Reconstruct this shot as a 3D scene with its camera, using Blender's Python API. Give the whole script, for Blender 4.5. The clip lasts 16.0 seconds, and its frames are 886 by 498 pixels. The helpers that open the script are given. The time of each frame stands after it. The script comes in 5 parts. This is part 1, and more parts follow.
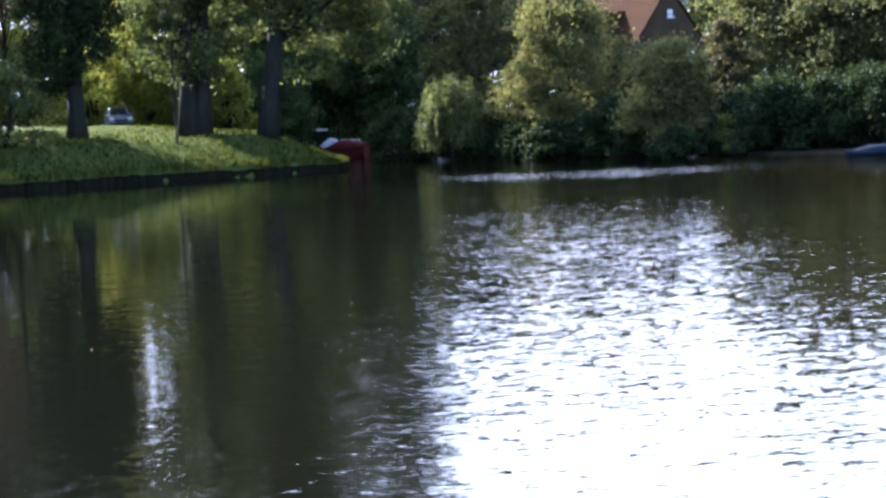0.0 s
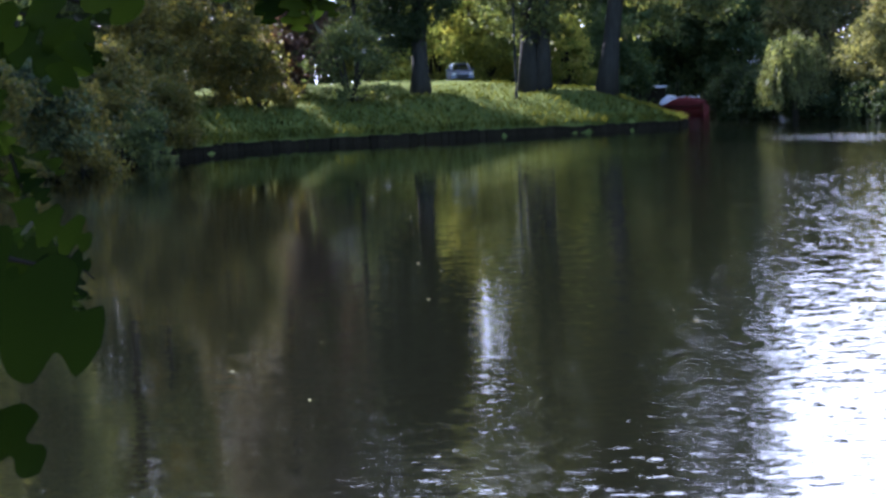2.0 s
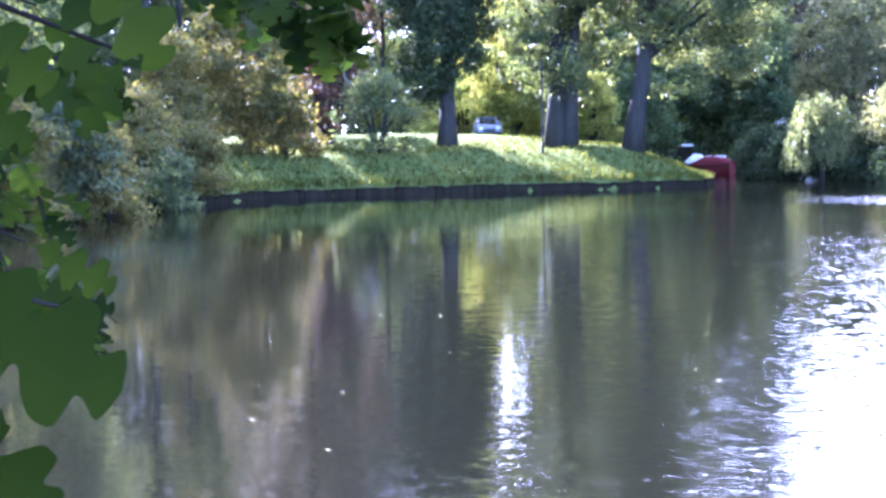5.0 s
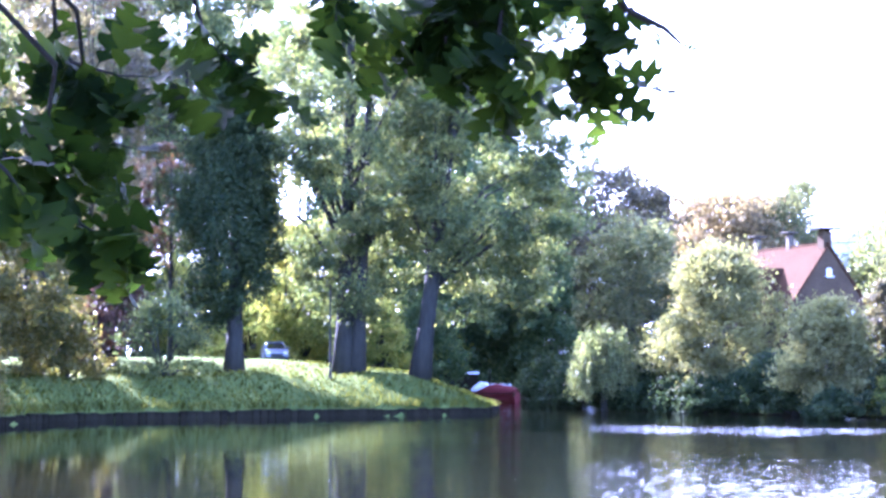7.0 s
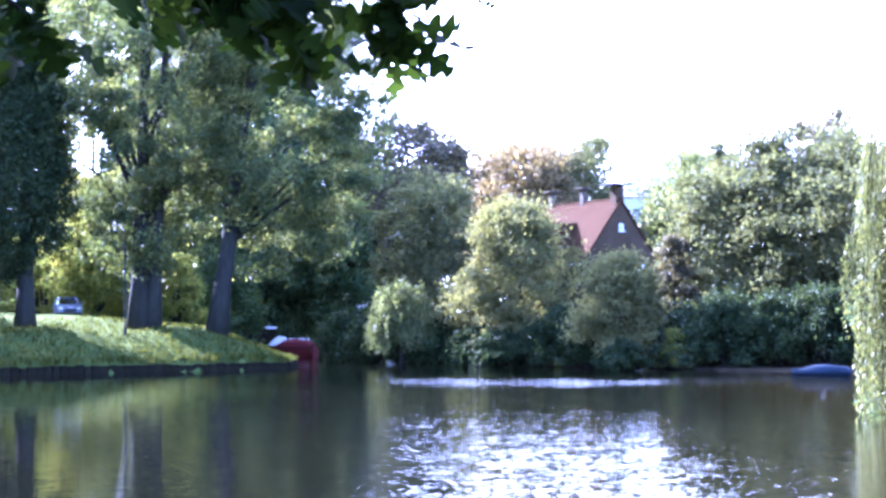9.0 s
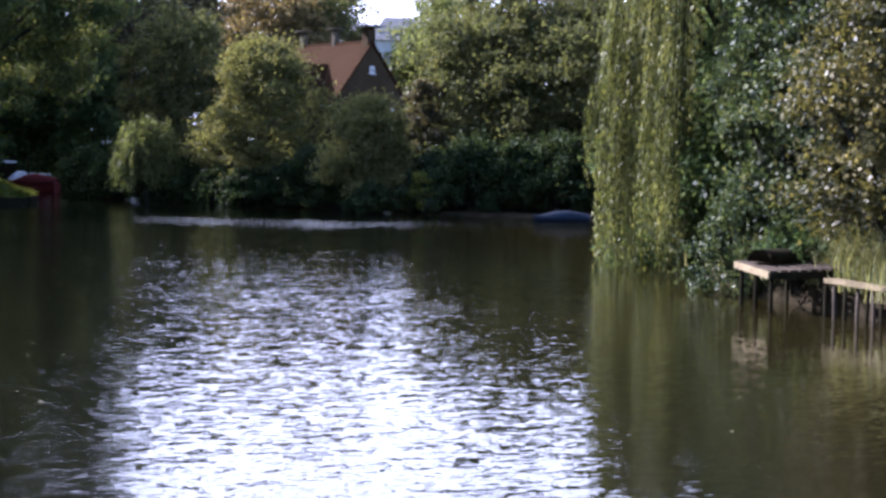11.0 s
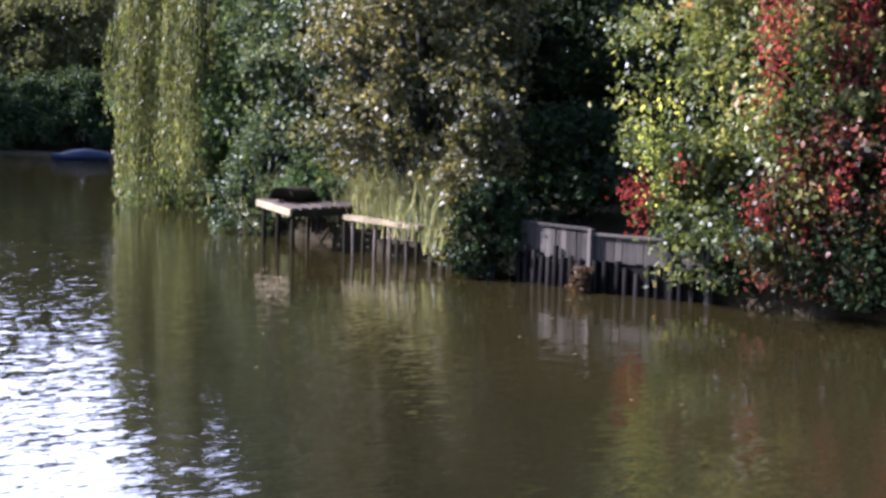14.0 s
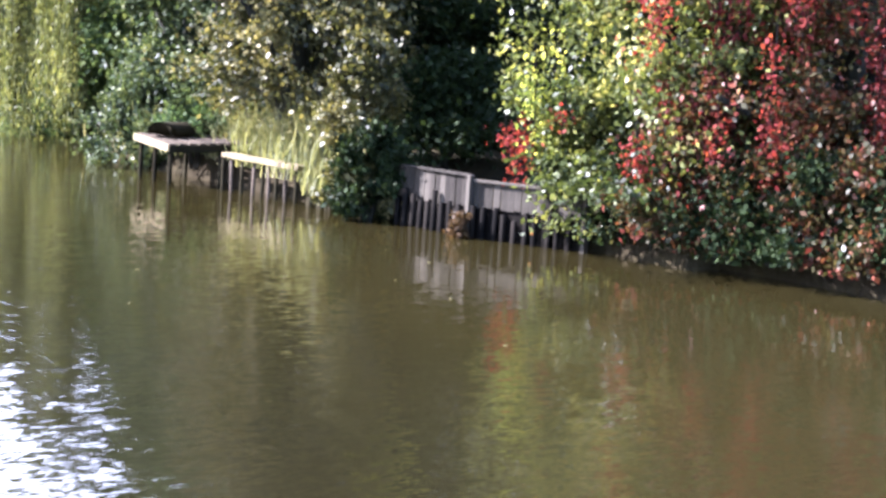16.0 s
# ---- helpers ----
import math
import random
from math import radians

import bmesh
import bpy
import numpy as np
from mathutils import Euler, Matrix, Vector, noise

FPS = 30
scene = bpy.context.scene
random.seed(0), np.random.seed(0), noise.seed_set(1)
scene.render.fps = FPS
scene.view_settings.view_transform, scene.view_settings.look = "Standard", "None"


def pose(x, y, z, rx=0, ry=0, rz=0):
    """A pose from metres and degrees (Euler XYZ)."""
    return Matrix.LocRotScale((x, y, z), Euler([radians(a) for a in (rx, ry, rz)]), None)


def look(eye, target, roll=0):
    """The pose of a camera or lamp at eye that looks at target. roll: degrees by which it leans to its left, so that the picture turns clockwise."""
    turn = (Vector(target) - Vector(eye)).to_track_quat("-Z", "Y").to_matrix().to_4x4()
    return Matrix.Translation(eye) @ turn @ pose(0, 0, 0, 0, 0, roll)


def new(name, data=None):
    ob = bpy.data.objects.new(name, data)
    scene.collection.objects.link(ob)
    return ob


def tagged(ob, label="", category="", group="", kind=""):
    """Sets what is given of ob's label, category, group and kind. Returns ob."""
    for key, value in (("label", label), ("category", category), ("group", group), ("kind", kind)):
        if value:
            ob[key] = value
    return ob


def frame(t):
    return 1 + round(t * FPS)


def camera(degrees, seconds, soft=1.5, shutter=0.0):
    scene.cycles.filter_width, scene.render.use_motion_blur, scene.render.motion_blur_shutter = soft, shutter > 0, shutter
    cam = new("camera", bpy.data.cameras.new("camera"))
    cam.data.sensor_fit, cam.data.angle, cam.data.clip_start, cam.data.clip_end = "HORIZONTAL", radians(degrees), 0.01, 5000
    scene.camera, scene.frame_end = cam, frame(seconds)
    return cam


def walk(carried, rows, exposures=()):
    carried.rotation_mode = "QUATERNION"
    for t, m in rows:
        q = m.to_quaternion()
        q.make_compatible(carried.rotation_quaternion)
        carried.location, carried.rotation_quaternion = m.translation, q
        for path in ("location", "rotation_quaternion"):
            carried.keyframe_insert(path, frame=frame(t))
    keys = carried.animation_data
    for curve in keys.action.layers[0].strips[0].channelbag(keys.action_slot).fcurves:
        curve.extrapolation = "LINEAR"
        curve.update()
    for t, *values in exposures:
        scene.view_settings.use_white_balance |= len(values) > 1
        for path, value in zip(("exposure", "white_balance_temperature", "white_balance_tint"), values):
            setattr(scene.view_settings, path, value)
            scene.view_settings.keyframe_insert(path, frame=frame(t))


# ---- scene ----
cam = camera(31.28, 16.0, soft=3.0)
EYE = (0.0, 0.0, 3.2)
# seconds, heading (clockwise from +y), pitch, lean
TURNS = [
    (0.0, 4.81, -4.79, -2.89),
    (0.5, -0.82, -4.00, -2.60),
    (1.0, -3.84, -3.34, -1.94),
    (1.5, -5.00, -5.22, -2.07),
    (2.0, -7.38, -5.79, -2.48),
    (2.5, -9.20, -4.90, -3.01),
    (3.0, -11.07, -5.90, -3.30),
    (3.2, -11.42, -5.97, -3.34),
    (5.3, -7.06, -2.51, -0.59),
    (5.5, -6.02, -1.32, -0.58),
    (6.0, -4.47, 0.04, -0.51),
    (6.5, -2.65, 2.37, -0.31),
    (7.0, -0.42, 4.22, -0.22),
    (7.5, 0.12, 3.29, -0.50),
    (8.0, 0.02, 3.10, -0.53),
    (8.5, 3.95, 3.22, -0.47),
    (9.0, 6.87, 2.52, -0.53),
    (9.2, 7.73, 2.37, -0.49),
    (11.3, 17.70, -3.72, 0.55),
    (11.5, 18.82, -3.80, 0.18),
    (12.0, 20.70, -3.49, 0.66),
    (12.5, 25.40, -3.94, 1.35),
    (13.0, 27.63, -5.51, 1.02),
    (13.5, 31.14, -4.86, 1.18),
    (14.0, 33.20, -5.05, 1.50),
    (14.5, 34.86, -6.33, 2.04),
    (15.0, 36.09, -7.20, 2.41),
    (15.5, 37.38, -7.25, 3.40),
    (16.0, 37.72, -6.91, 3.81),
]
EXPOSURES = [(0.0, 2.75, 5350, 22), (0.5, 2.50, 5350, 22), (1.0, 2.45, 5400, 24), (2.5, 3.20, 5400, 27), (3.2, 3.90, 5250, 32), (5.3, 4.90, 4750, 48), (6.5, 4.85, 4700, 49), (9.2, 4.05, 4550, 44), (11.3, 2.05, 5500, 30), (13.0, 2.05, 5450, 32), (13.5, 2.25, 5400, 34), (14.5, 2.80, 5450, 33), (16.0, 3.50, 5550, 28)]
walk(cam, [(t, pose(*EYE, 90 + p, 0, -h) @ pose(0, 0, 0, 0, 0, r)) for t, h, p, r in TURNS], EXPOSURES)

# ---- light ----
SUN_AZ, SUN_EL = -44.0, 34.0
world = bpy.data.worlds.new("sky")
scene.world = world
world.use_nodes = True
wn = world.node_tree.nodes
sky = wn.new("ShaderNodeTexSky")
sky.sky_type, sky.sun_disc = "NISHITA", False
sky.sun_elevation, sky.sun_rotation = radians(SUN_EL), radians(SUN_AZ % 360)
sky.dust_density, sky.air_density = 1.2, 1.0
# bright haze patch added ahead, right of the sun, to whiten sky and water
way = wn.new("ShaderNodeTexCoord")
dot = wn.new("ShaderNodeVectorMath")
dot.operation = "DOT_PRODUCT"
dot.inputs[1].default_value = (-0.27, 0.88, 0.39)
sky_patch = wn.new("ShaderNodeMapRange")
sky_patch.inputs["From Min"].default_value, sky_patch.inputs["From Max"].default_value = 0.38, 0.86
sky_patch.interpolation_type = "SMOOTHSTEP"
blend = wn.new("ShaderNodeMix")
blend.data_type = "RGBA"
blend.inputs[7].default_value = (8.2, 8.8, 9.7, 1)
for a, b in ((way.outputs["Generated"], dot.inputs[0]), (dot.outputs["Value"], sky_patch.inputs[0]), (sky_patch.outputs[0], blend.inputs[0]), (sky.outputs[0], blend.inputs[6]), (blend.outputs[2], wn["Background"].inputs[0])):
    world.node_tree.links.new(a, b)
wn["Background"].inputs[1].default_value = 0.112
lamp = bpy.data.lights.new("sun", "SUN")
lamp.energy, lamp.angle, lamp.color = 5.0, radians(0.6), (1.0, 0.96, 0.88)
sun = new("sun", lamp)
sd = Vector((math.sin(radians(SUN_AZ)) * math.cos(radians(SUN_EL)), math.cos(radians(SUN_AZ)) * math.cos(radians(SUN_EL)), math.sin(radians(SUN_EL))))
sun.matrix_world = look(sd * 80, (0, 0, 0))


# ---- materials ----
class Nodes:
    """A small builder of node materials."""

    def __init__(self, name):
        self.mat = bpy.data.materials.new(name)
        self.mat.use_nodes = True
        self.tree = self.mat.node_tree
        self.bsdf = self.tree.nodes["Principled BSDF"]
        self.out = self.tree.nodes["Material Output"]

    def add(self, kind, **values):
        n = self.tree.nodes.new("ShaderNode" + kind)
        for key, value in values.items():
            n.inputs[key].default_value = value
        return n

    def link(self, a, b):
        self.tree.links.new(a, b)

    def ramp(self, fac, stops):
        n = self.add("ValToRGB")
        e = n.color_ramp.elements
        while len(e) < len(stops):
            e.new(0.5)
        for el, (p, c) in zip(e, stops):
            el.position, el.color = p, (*c, 1)
        self.link(fac, n.inputs[0])
        return n.outputs[0]

    def coords(self, sx=1, sy=1, sz=1):
        c, m = self.add("TexCoord"), self.add("Mapping")
        m.inputs["Scale"].default_value = (sx, sy, sz)
        self.link(c.outputs["Object"], m.inputs[0])
        return m.outputs[0]

    def noise(self, vec, scale, detail=4.0, rough=0.55):
        n = self.add("TexNoise", Scale=scale, Detail=detail, Roughness=rough)
        self.link(vec, n.inputs["Vector"])
        return n.outputs["Fac"]

    def mix(self, fac, a, b, mode="MIX"):
        n = self.tree.nodes.new("ShaderNodeMix")
        n.data_type, n.blend_type = "RGBA", mode
        for sock, v in ((n.inputs[0], fac), (n.inputs[6], a), (n.inputs[7], b)):
            if isinstance(v, (int, float)):
                sock.default_value = v
            elif isinstance(v, tuple):
                sock.default_value = (*v, 1)
            else:
                self.link(v, sock)
        return n.outputs[2]

    def math(self, op, a, b=0.0):
        n = self.add("Math")
        n.operation = op
        for sock, v in ((n.inputs[0], a), (n.inputs[1], b)):
            if isinstance(v, (int, float)):
                sock.default_value = v
            else:
                self.link(v, sock)
        return n.outputs[0]

    def bump(self, height, strength=0.3, distance=0.02):
        n = self.add("Bump", Strength=strength, Distance=distance)
        self.link(height, n.inputs["Height"])
        self.link(n.outputs[0], self.bsdf.inputs["Normal"])

    def color(self, c):
        if isinstance(c, tuple):
            self.bsdf.inputs["Base Color"].default_value = (*c, 1)
        else:
            self.link(c, self.bsdf.inputs["Base Color"])

    def rough(self, v, metal=0.0, spec=0.5):
        self.bsdf.inputs["Roughness"].default_value = v
        self.bsdf.inputs["Metallic"].default_value = metal
        self.bsdf.inputs["Specular IOR Level"].default_value = spec


def leaf_material(name, stops, through_light=0.45, gloss=0.5, patch=0.8, spec=0.2, by_object=False):
    """Leaves: colour by leaf, drifting over the crown, with light coming through."""
    n = Nodes(name)
    rnd = n.add("ObjectInfo").outputs["Random"] if by_object else n.add("NewGeometry").outputs["Random Per Island"]
    drift = n.noise(n.coords(), 0.45, 3)
    fac = n.math("ADD", n.math("MULTIPLY", rnd, 1 - patch * 0.5), n.math("MULTIPLY", n.math("SUBTRACT", drift, 0.5), patch * 1.6))
    col = n.ramp(n.math("ADD", fac, 0.2 * patch), stops)
    n.color(col)
    n.rough(gloss, 0, spec)
    tl = n.add("BsdfTranslucent")
    n.link(n.mix(1.0, col, (1.15, 1.1, 0.68), "MULTIPLY"), tl.inputs[0])
    mx = n.add("MixShader", Fac=through_light)
    n.link(n.bsdf.outputs[0], mx.inputs[1])
    n.link(tl.outputs[0], mx.inputs[2])
    n.link(mx.outputs[0], n.out.inputs[0])
    return n.mat


def rough_material(name, dark, light, scale=3.0, stretch=(1, 1, 1), rough=0.85, bump=0.4, dist=0.02, metal=0.0, spec=0.4, by_object=0.0):
    """A worn solid surface with grain and larger stains."""
    n = Nodes(name)
    v = n.coords(*stretch)
    a, b = n.noise(v, scale, 6, 0.65), n.noise(v, scale * 0.17, 3)
    fac = n.math("ADD", n.math("MULTIPLY", a, 0.55), n.math("MULTIPLY", b, 0.45))
    if by_object:
        fac = n.math("ADD", fac, n.math("MULTIPLY", n.math("SUBTRACT", n.add("ObjectInfo").outputs["Random"], 0.5), by_object))
    n.color(n.ramp(fac, [(0.3, dark), (0.7, light)]))
    n.rough(rough, metal, spec)
    n.bump(a, bump, dist)
    return n.mat


M_BARK = rough_material("bark", (0.009, 0.009, 0.007), (0.034, 0.033, 0.025), 5, (1, 1, 0.25), 0.95, 0.9, 0.06, spec=0.1)
M_TWIG = rough_material("twig_bark", (0.003, 0.0025, 0.002), (0.012, 0.010, 0.008), 60, (1, 1, 0.4), 0.95, 0.5, 0.002, spec=0.05)
M_OAK = leaf_material("leaf_mid_green", [(0.15, (0.0360, 0.0520, 0.0180)), (0.55, (0.0869, 0.1080, 0.0361)), (0.95, (0.2544, 0.2450, 0.0672))], 0.5, 0.65, patch=1.25, spec=0.15)
# grey-green for far trees, the haze before them put into the leaf colour
M_FAR = leaf_material("leaf_hazed_green", [(0.15, (0.0538, 0.0623, 0.0279)), (0.55, (0.0904, 0.0992, 0.0418)), (0.95, (0.1374, 0.1312, 0.0544))], 0.5, 0.7, spec=0.1)
M_DARK = leaf_material("leaf_dark_green", [(0.15, (0.0298, 0.0551, 0.0207)), (0.6, (0.0688, 0.1033, 0.0379)), (1.0, (0.1469, 0.1709, 0.0607))], 0.42, 0.65, spec=0.1)
M_LIGHT = leaf_material("leaf_yellow_green", [(0.1, (0.0957, 0.1361, 0.0304)), (0.5, (0.2079, 0.2284, 0.0529)), (0.95, (0.4465, 0.3949, 0.0911))], 0.68)
M_BROWN = leaf_material("leaf_autumn_brown", [(0.1, (0.0389, 0.0496, 0.0117)), (0.45, (0.0898, 0.0863, 0.0211)), (0.75, (0.1497, 0.1208, 0.0269)), (1.0, (0.2515, 0.2139, 0.0498))], 0.55)
M_PURPLE = leaf_material("leaf_purple", [(0.1, (0.0245, 0.0147, 0.0112)), (0.6, (0.0630, 0.0329, 0.0245)), (1.0, (0.1190, 0.0630, 0.0350))], 0.4)
M_RUST = leaf_material("leaf_rust", [(0.1, (0.0266, 0.0182, 0.0091)), (0.5, (0.0686, 0.0392, 0.0182)), (1.0, (0.1260, 0.0784, 0.0315))], 0.42)
M_MAUVE = leaf_material("leaf_bronze", [(0.1, (0.0320, 0.0307, 0.0166)), (0.5, (0.0736, 0.0640, 0.0320)), (1.0, (0.1344, 0.1152, 0.0544))], 0.4)
M_TAWNY = leaf_material("leaf_tawny", [(0.1, (0.0900, 0.0750, 0.0360)), (0.5, (0.1950, 0.1470, 0.0660)), (1.0, (0.3300, 0.2475, 0.1050))], 0.4)
M_SILVER = leaf_material("leaf_willow_silver", [(0.1, (0.0727, 0.0792, 0.0283)), (0.5, (0.1283, 0.1307, 0.0485)), (1.0, (0.2010, 0.1822, 0.0741))], 0.5, 0.7, spec=0.1)
M_WILLOW = leaf_material("leaf_weeping_willow", [(0.1, (0.0505, 0.0613, 0.0195)), (0.5, (0.1155, 0.1263, 0.0390)), (1.0, (0.2309, 0.2237, 0.0844))], 0.4, 0.5, spec=0.16)
M_TAN = leaf_material("leaf_turning_tan", [(0.05, (0.0142, 0.0175, 0.0054)), (0.4, (0.0550, 0.0555, 0.0186)), (0.7, (0.1341, 0.1169, 0.0404)), (1.0, (0.3105, 0.2632, 0.1165))], 0.4, 0.5, spec=0.28)
# near-black copy of the dark green leaf, with deep shade in its colour
M_DEEP_SHADE = leaf_material("leaf_deep_shade", [(0.15, (0.007, 0.012, 0.005)), (0.6, (0.016, 0.026, 0.009)), (1.0, (0.04, 0.055, 0.018))], 0.25, 0.6, spec=0.06)
# darker copy of the dark green leaf, with shade put into its colour
M_SHADE = leaf_material("leaf_dark_shaded", [(0.15, (0.014, 0.024, 0.010)), (0.6, (0.034, 0.050, 0.020)), (1.0, (0.075, 0.090, 0.034))], 0.35, 0.6, spec=0.06)
M_SHRUB = leaf_material("leaf_shrub", [(0.1, (0.013, 0.022, 0.010)), (0.55, (0.052, 0.072, 0.029)), (0.85, (0.128, 0.144, 0.056)), (1.0, (0.240, 0.248, 0.120))], 0.35, 0.5, spec=0.16)
M_VINE = leaf_material("leaf_vine_green", [(0.15, (0.018, 0.027, 0.008)), (0.48, (0.080, 0.096, 0.024)), (0.68, (0.190, 0.190, 0.052)), (0.80, (0.31, 0.29, 0.13)), (0.85, (0.20, 0.080, 0.035)), (1.0, (0.38, 0.12, 0.050))], 0.45, 0.42, patch=1.2, spec=0.25)
M_MAROON = leaf_material("leaf_vine_maroon", [(0.1, (0.016, 0.018, 0.007)), (0.4, (0.046, 0.040, 0.014)), (0.58, (0.092, 0.042, 0.020)), (0.8, (0.14, 0.026, 0.018)), (1.0, (0.24, 0.18, 0.06))], 0.4, 0.45, spec=0.22)
M_RED = leaf_material("leaf_vine_red", [(0.1, (0.0712, 0.0139, 0.0125)), (0.5, (0.1691, 0.0254, 0.0224)), (1.0, (0.2937, 0.0868, 0.0374))], 0.5, 0.6, spec=0.08)
M_CRIMSON = leaf_material("leaf_vine_crimson", [(0.1, (0.0315, 0.0076, 0.0076)), (0.5, (0.0893, 0.0151, 0.0151)), (1.0, (0.1785, 0.0378, 0.0252))], 0.45, 0.6, spec=0.08)
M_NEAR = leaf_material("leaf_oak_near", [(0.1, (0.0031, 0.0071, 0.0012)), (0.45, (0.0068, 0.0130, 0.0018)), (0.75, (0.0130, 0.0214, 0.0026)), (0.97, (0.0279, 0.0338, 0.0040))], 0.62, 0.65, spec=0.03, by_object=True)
M_GRASS = leaf_material("grass_blade", [(0.1, (0.0264, 0.0346, 0.0068)), (0.6, (0.0740, 0.0835, 0.0140)), (1.0, (0.1400, 0.1325, 0.0290))], 0.35, 0.9, spec=0.02)
M_REED = leaf_material("leaf_reed", [(0.1, (0.0880, 0.0990, 0.0429)), (0.6, (0.2200, 0.2200, 0.1001)), (1.0, (0.3960, 0.3520, 0.2002))], 0.4)


def ground_material():
    n = Nodes("grass_ground")
    v = n.coords()
    fine, mid, big = n.noise(v, 9, 5, 0.7), n.noise(v, 1.3, 4), n.noise(v, 0.18, 3)
    fac = n.math("ADD", n.math("MULTIPLY", fine, 0.45), n.math("ADD", n.math("MULTIPLY", mid, 0.3), n.math("MULTIPLY", big, 0.25)))
    green = n.ramp(fac, [(0.3, (0.020, 0.029, 0.009)), (0.5, (0.060, 0.078, 0.018)), (0.68, (0.118, 0.13, 0.032))])
    litter = n.ramp(n.noise(v, 3.1, 6, 0.75), [(0.56, (0, 0, 0)), (0.68, (1, 1, 1))])
    grown = n.mix(n.math("MULTIPLY", litter, 0.5), green, (0.16, 0.10, 0.04))
    xyz = n.add("SeparateXYZ")
    n.link(v, xyz.inputs[0])
    east = n.math("MULTIPLY", n.math("SUBTRACT", xyz.outputs[0], n.math("ADD", n.math("MULTIPLY", mid, 3.0), 13.0)), 1.0)
    south = n.math("MULTIPLY", n.math("SUBTRACT", 72.0, xyz.outputs[1]), 0.3)
    bare = n.math("MULTIPLY", n.math("MINIMUM", n.math("MAXIMUM", east, 0.0), 1.0), n.math("MINIMUM", n.math("MAXIMUM", south, 0.0), 1.0))
    north = n.math("MULTIPLY", n.math("SUBTRACT", xyz.outputs[1], 78.0), 0.5)
    past = n.math("MULTIPLY", n.math("SUBTRACT", xyz.outputs[0], 5.0), 0.5)
    shore = n.math("MULTIPLY", n.math("MINIMUM", n.math("MAXIMUM", north, 0.0), 1.0), n.math("MINIMUM", n.math("MAXIMUM", past, 0.0), 1.0))
    bare = n.math("MAXIMUM", bare, shore)
    soil = n.ramp(fac, [(0.3, (0.010, 0.008, 0.005)), (0.5, (0.025, 0.02, 0.012)), (0.7, (0.05, 0.042, 0.02))])
    n.color(n.mix(bare, grown, soil))
    n.rough(1.0, 0, 0.02)
    n.bump(fine, 0.8, 0.08)
    return n.mat


def water_material():
    """Murky water; ripples tilt its surface by drifting slopes, stronger in the breeze lane."""
    n = Nodes("pond_water")
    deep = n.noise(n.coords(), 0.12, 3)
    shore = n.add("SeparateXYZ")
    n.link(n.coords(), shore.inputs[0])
    # silt tint by position; garden-side foliage reflection and park-side shade painted in
    silt_and_glow = n.math("ADD", n.math("MULTIPLY", n.math("SUBTRACT", shore.outputs[0], n.math("MULTIPLY", shore.outputs[1], 0.24)), 0.10), n.math("MULTIPLY", n.math("SUBTRACT", deep, 0.5), 0.5))
    n.color(n.ramp(silt_and_glow, [(0.0, (0.0028, 0.0028, 0.0017)), (0.35, (0.006, 0.0054, 0.0024)), (0.78, (0.0120, 0.0098, 0.0032))]))
    n.rough(0.02, 0, 0.5)
    n.bsdf.inputs["IOR"].default_value = 1.333
    total = None
    for scale, amp in ((1.8, 0.05), (6.0, 0.20), (15.0, 0.20)):
        t = n.add("TexNoise", Scale=scale, Detail=2.0, Roughness=0.55)
        n.link(n.coords(0.6, 1.35, 1.0), t.inputs["Vector"])
        s = n.add("VectorMath")
        s.operation = "SUBTRACT"
        n.link(t.outputs["Color"], s.inputs[0])
        s.inputs[1].default_value = (0.5, 0.5, 0.5)
        k = n.add("VectorMath")
        k.operation = "MULTIPLY"
        n.link(s.outputs[0], k.inputs[0])
        k.inputs[1].default_value = (amp * 0.5, amp, 0)
        if total is None:
            total = k.outputs[0]
        else:
            add = n.add("VectorMath")
            n.link(total, add.inputs[0])
            n.link(k.outputs[0], add.inputs[1])
            total = add.outputs[0]
    xyz = n.add("SeparateXYZ")
    n.link(n.coords(), xyz.inputs[0])
    wander = n.math("MULTIPLY", n.noise(n.coords(), 0.09, 2), 6.0)
    across = n.math("SUBTRACT", n.math("ADD", xyz.outputs[1], n.math("MULTIPLY", xyz.outputs[0], 0.25)), n.math("ADD", wander, 79.5))
    lane = n.math("POWER", 2.718, n.math("MULTIPLY", n.math("MULTIPLY", across, across), -0.026))
    east = n.math("MULTIPLY", n.math("SUBTRACT", xyz.outputs[0], 5.0), 0.2)
    east = n.math("MINIMUM", n.math("MAXIMUM", east, 0.0), 1.0)
    drift = n.math("ADD", n.math("MULTIPLY", n.noise(n.coords(0.05, 0.08, 1), 1.0, 3), 1.6), 0.1)
    lee = n.math("MULTIPLY", n.math("MULTIPLY", n.math("SUBTRACT", xyz.outputs[0], 6.5), n.math("SUBTRACT", xyz.outputs[0], 6.5)), -0.012)
    lee = n.math("ADD", n.math("MULTIPLY", n.math("POWER", 2.718, lee), 0.84), 0.16)
    drift = n.math("MULTIPLY", drift, lee)
    near = n.math("MULTIPLY", n.math("SUBTRACT", 33.0, xyz.outputs[1]), 0.08)
    near = n.math("MINIMUM", n.math("MAXIMUM", near, 0.0), 1.0)
    open_water = n.math("MULTIPLY", n.math("SUBTRACT", xyz.outputs[0], 2.2), n.math("SUBTRACT", xyz.outputs[0], 2.2))
    open_water = n.math("POWER", 2.718, n.math("MULTIPLY", open_water, -0.09))
    drift = n.math("ADD", drift, n.math("MULTIPLY", n.math("MULTIPLY", near, open_water), 0.45))
    force = n.math("ADD", drift, n.math("MULTIPLY", n.math("MULTIPLY", lane, east), 4.5))
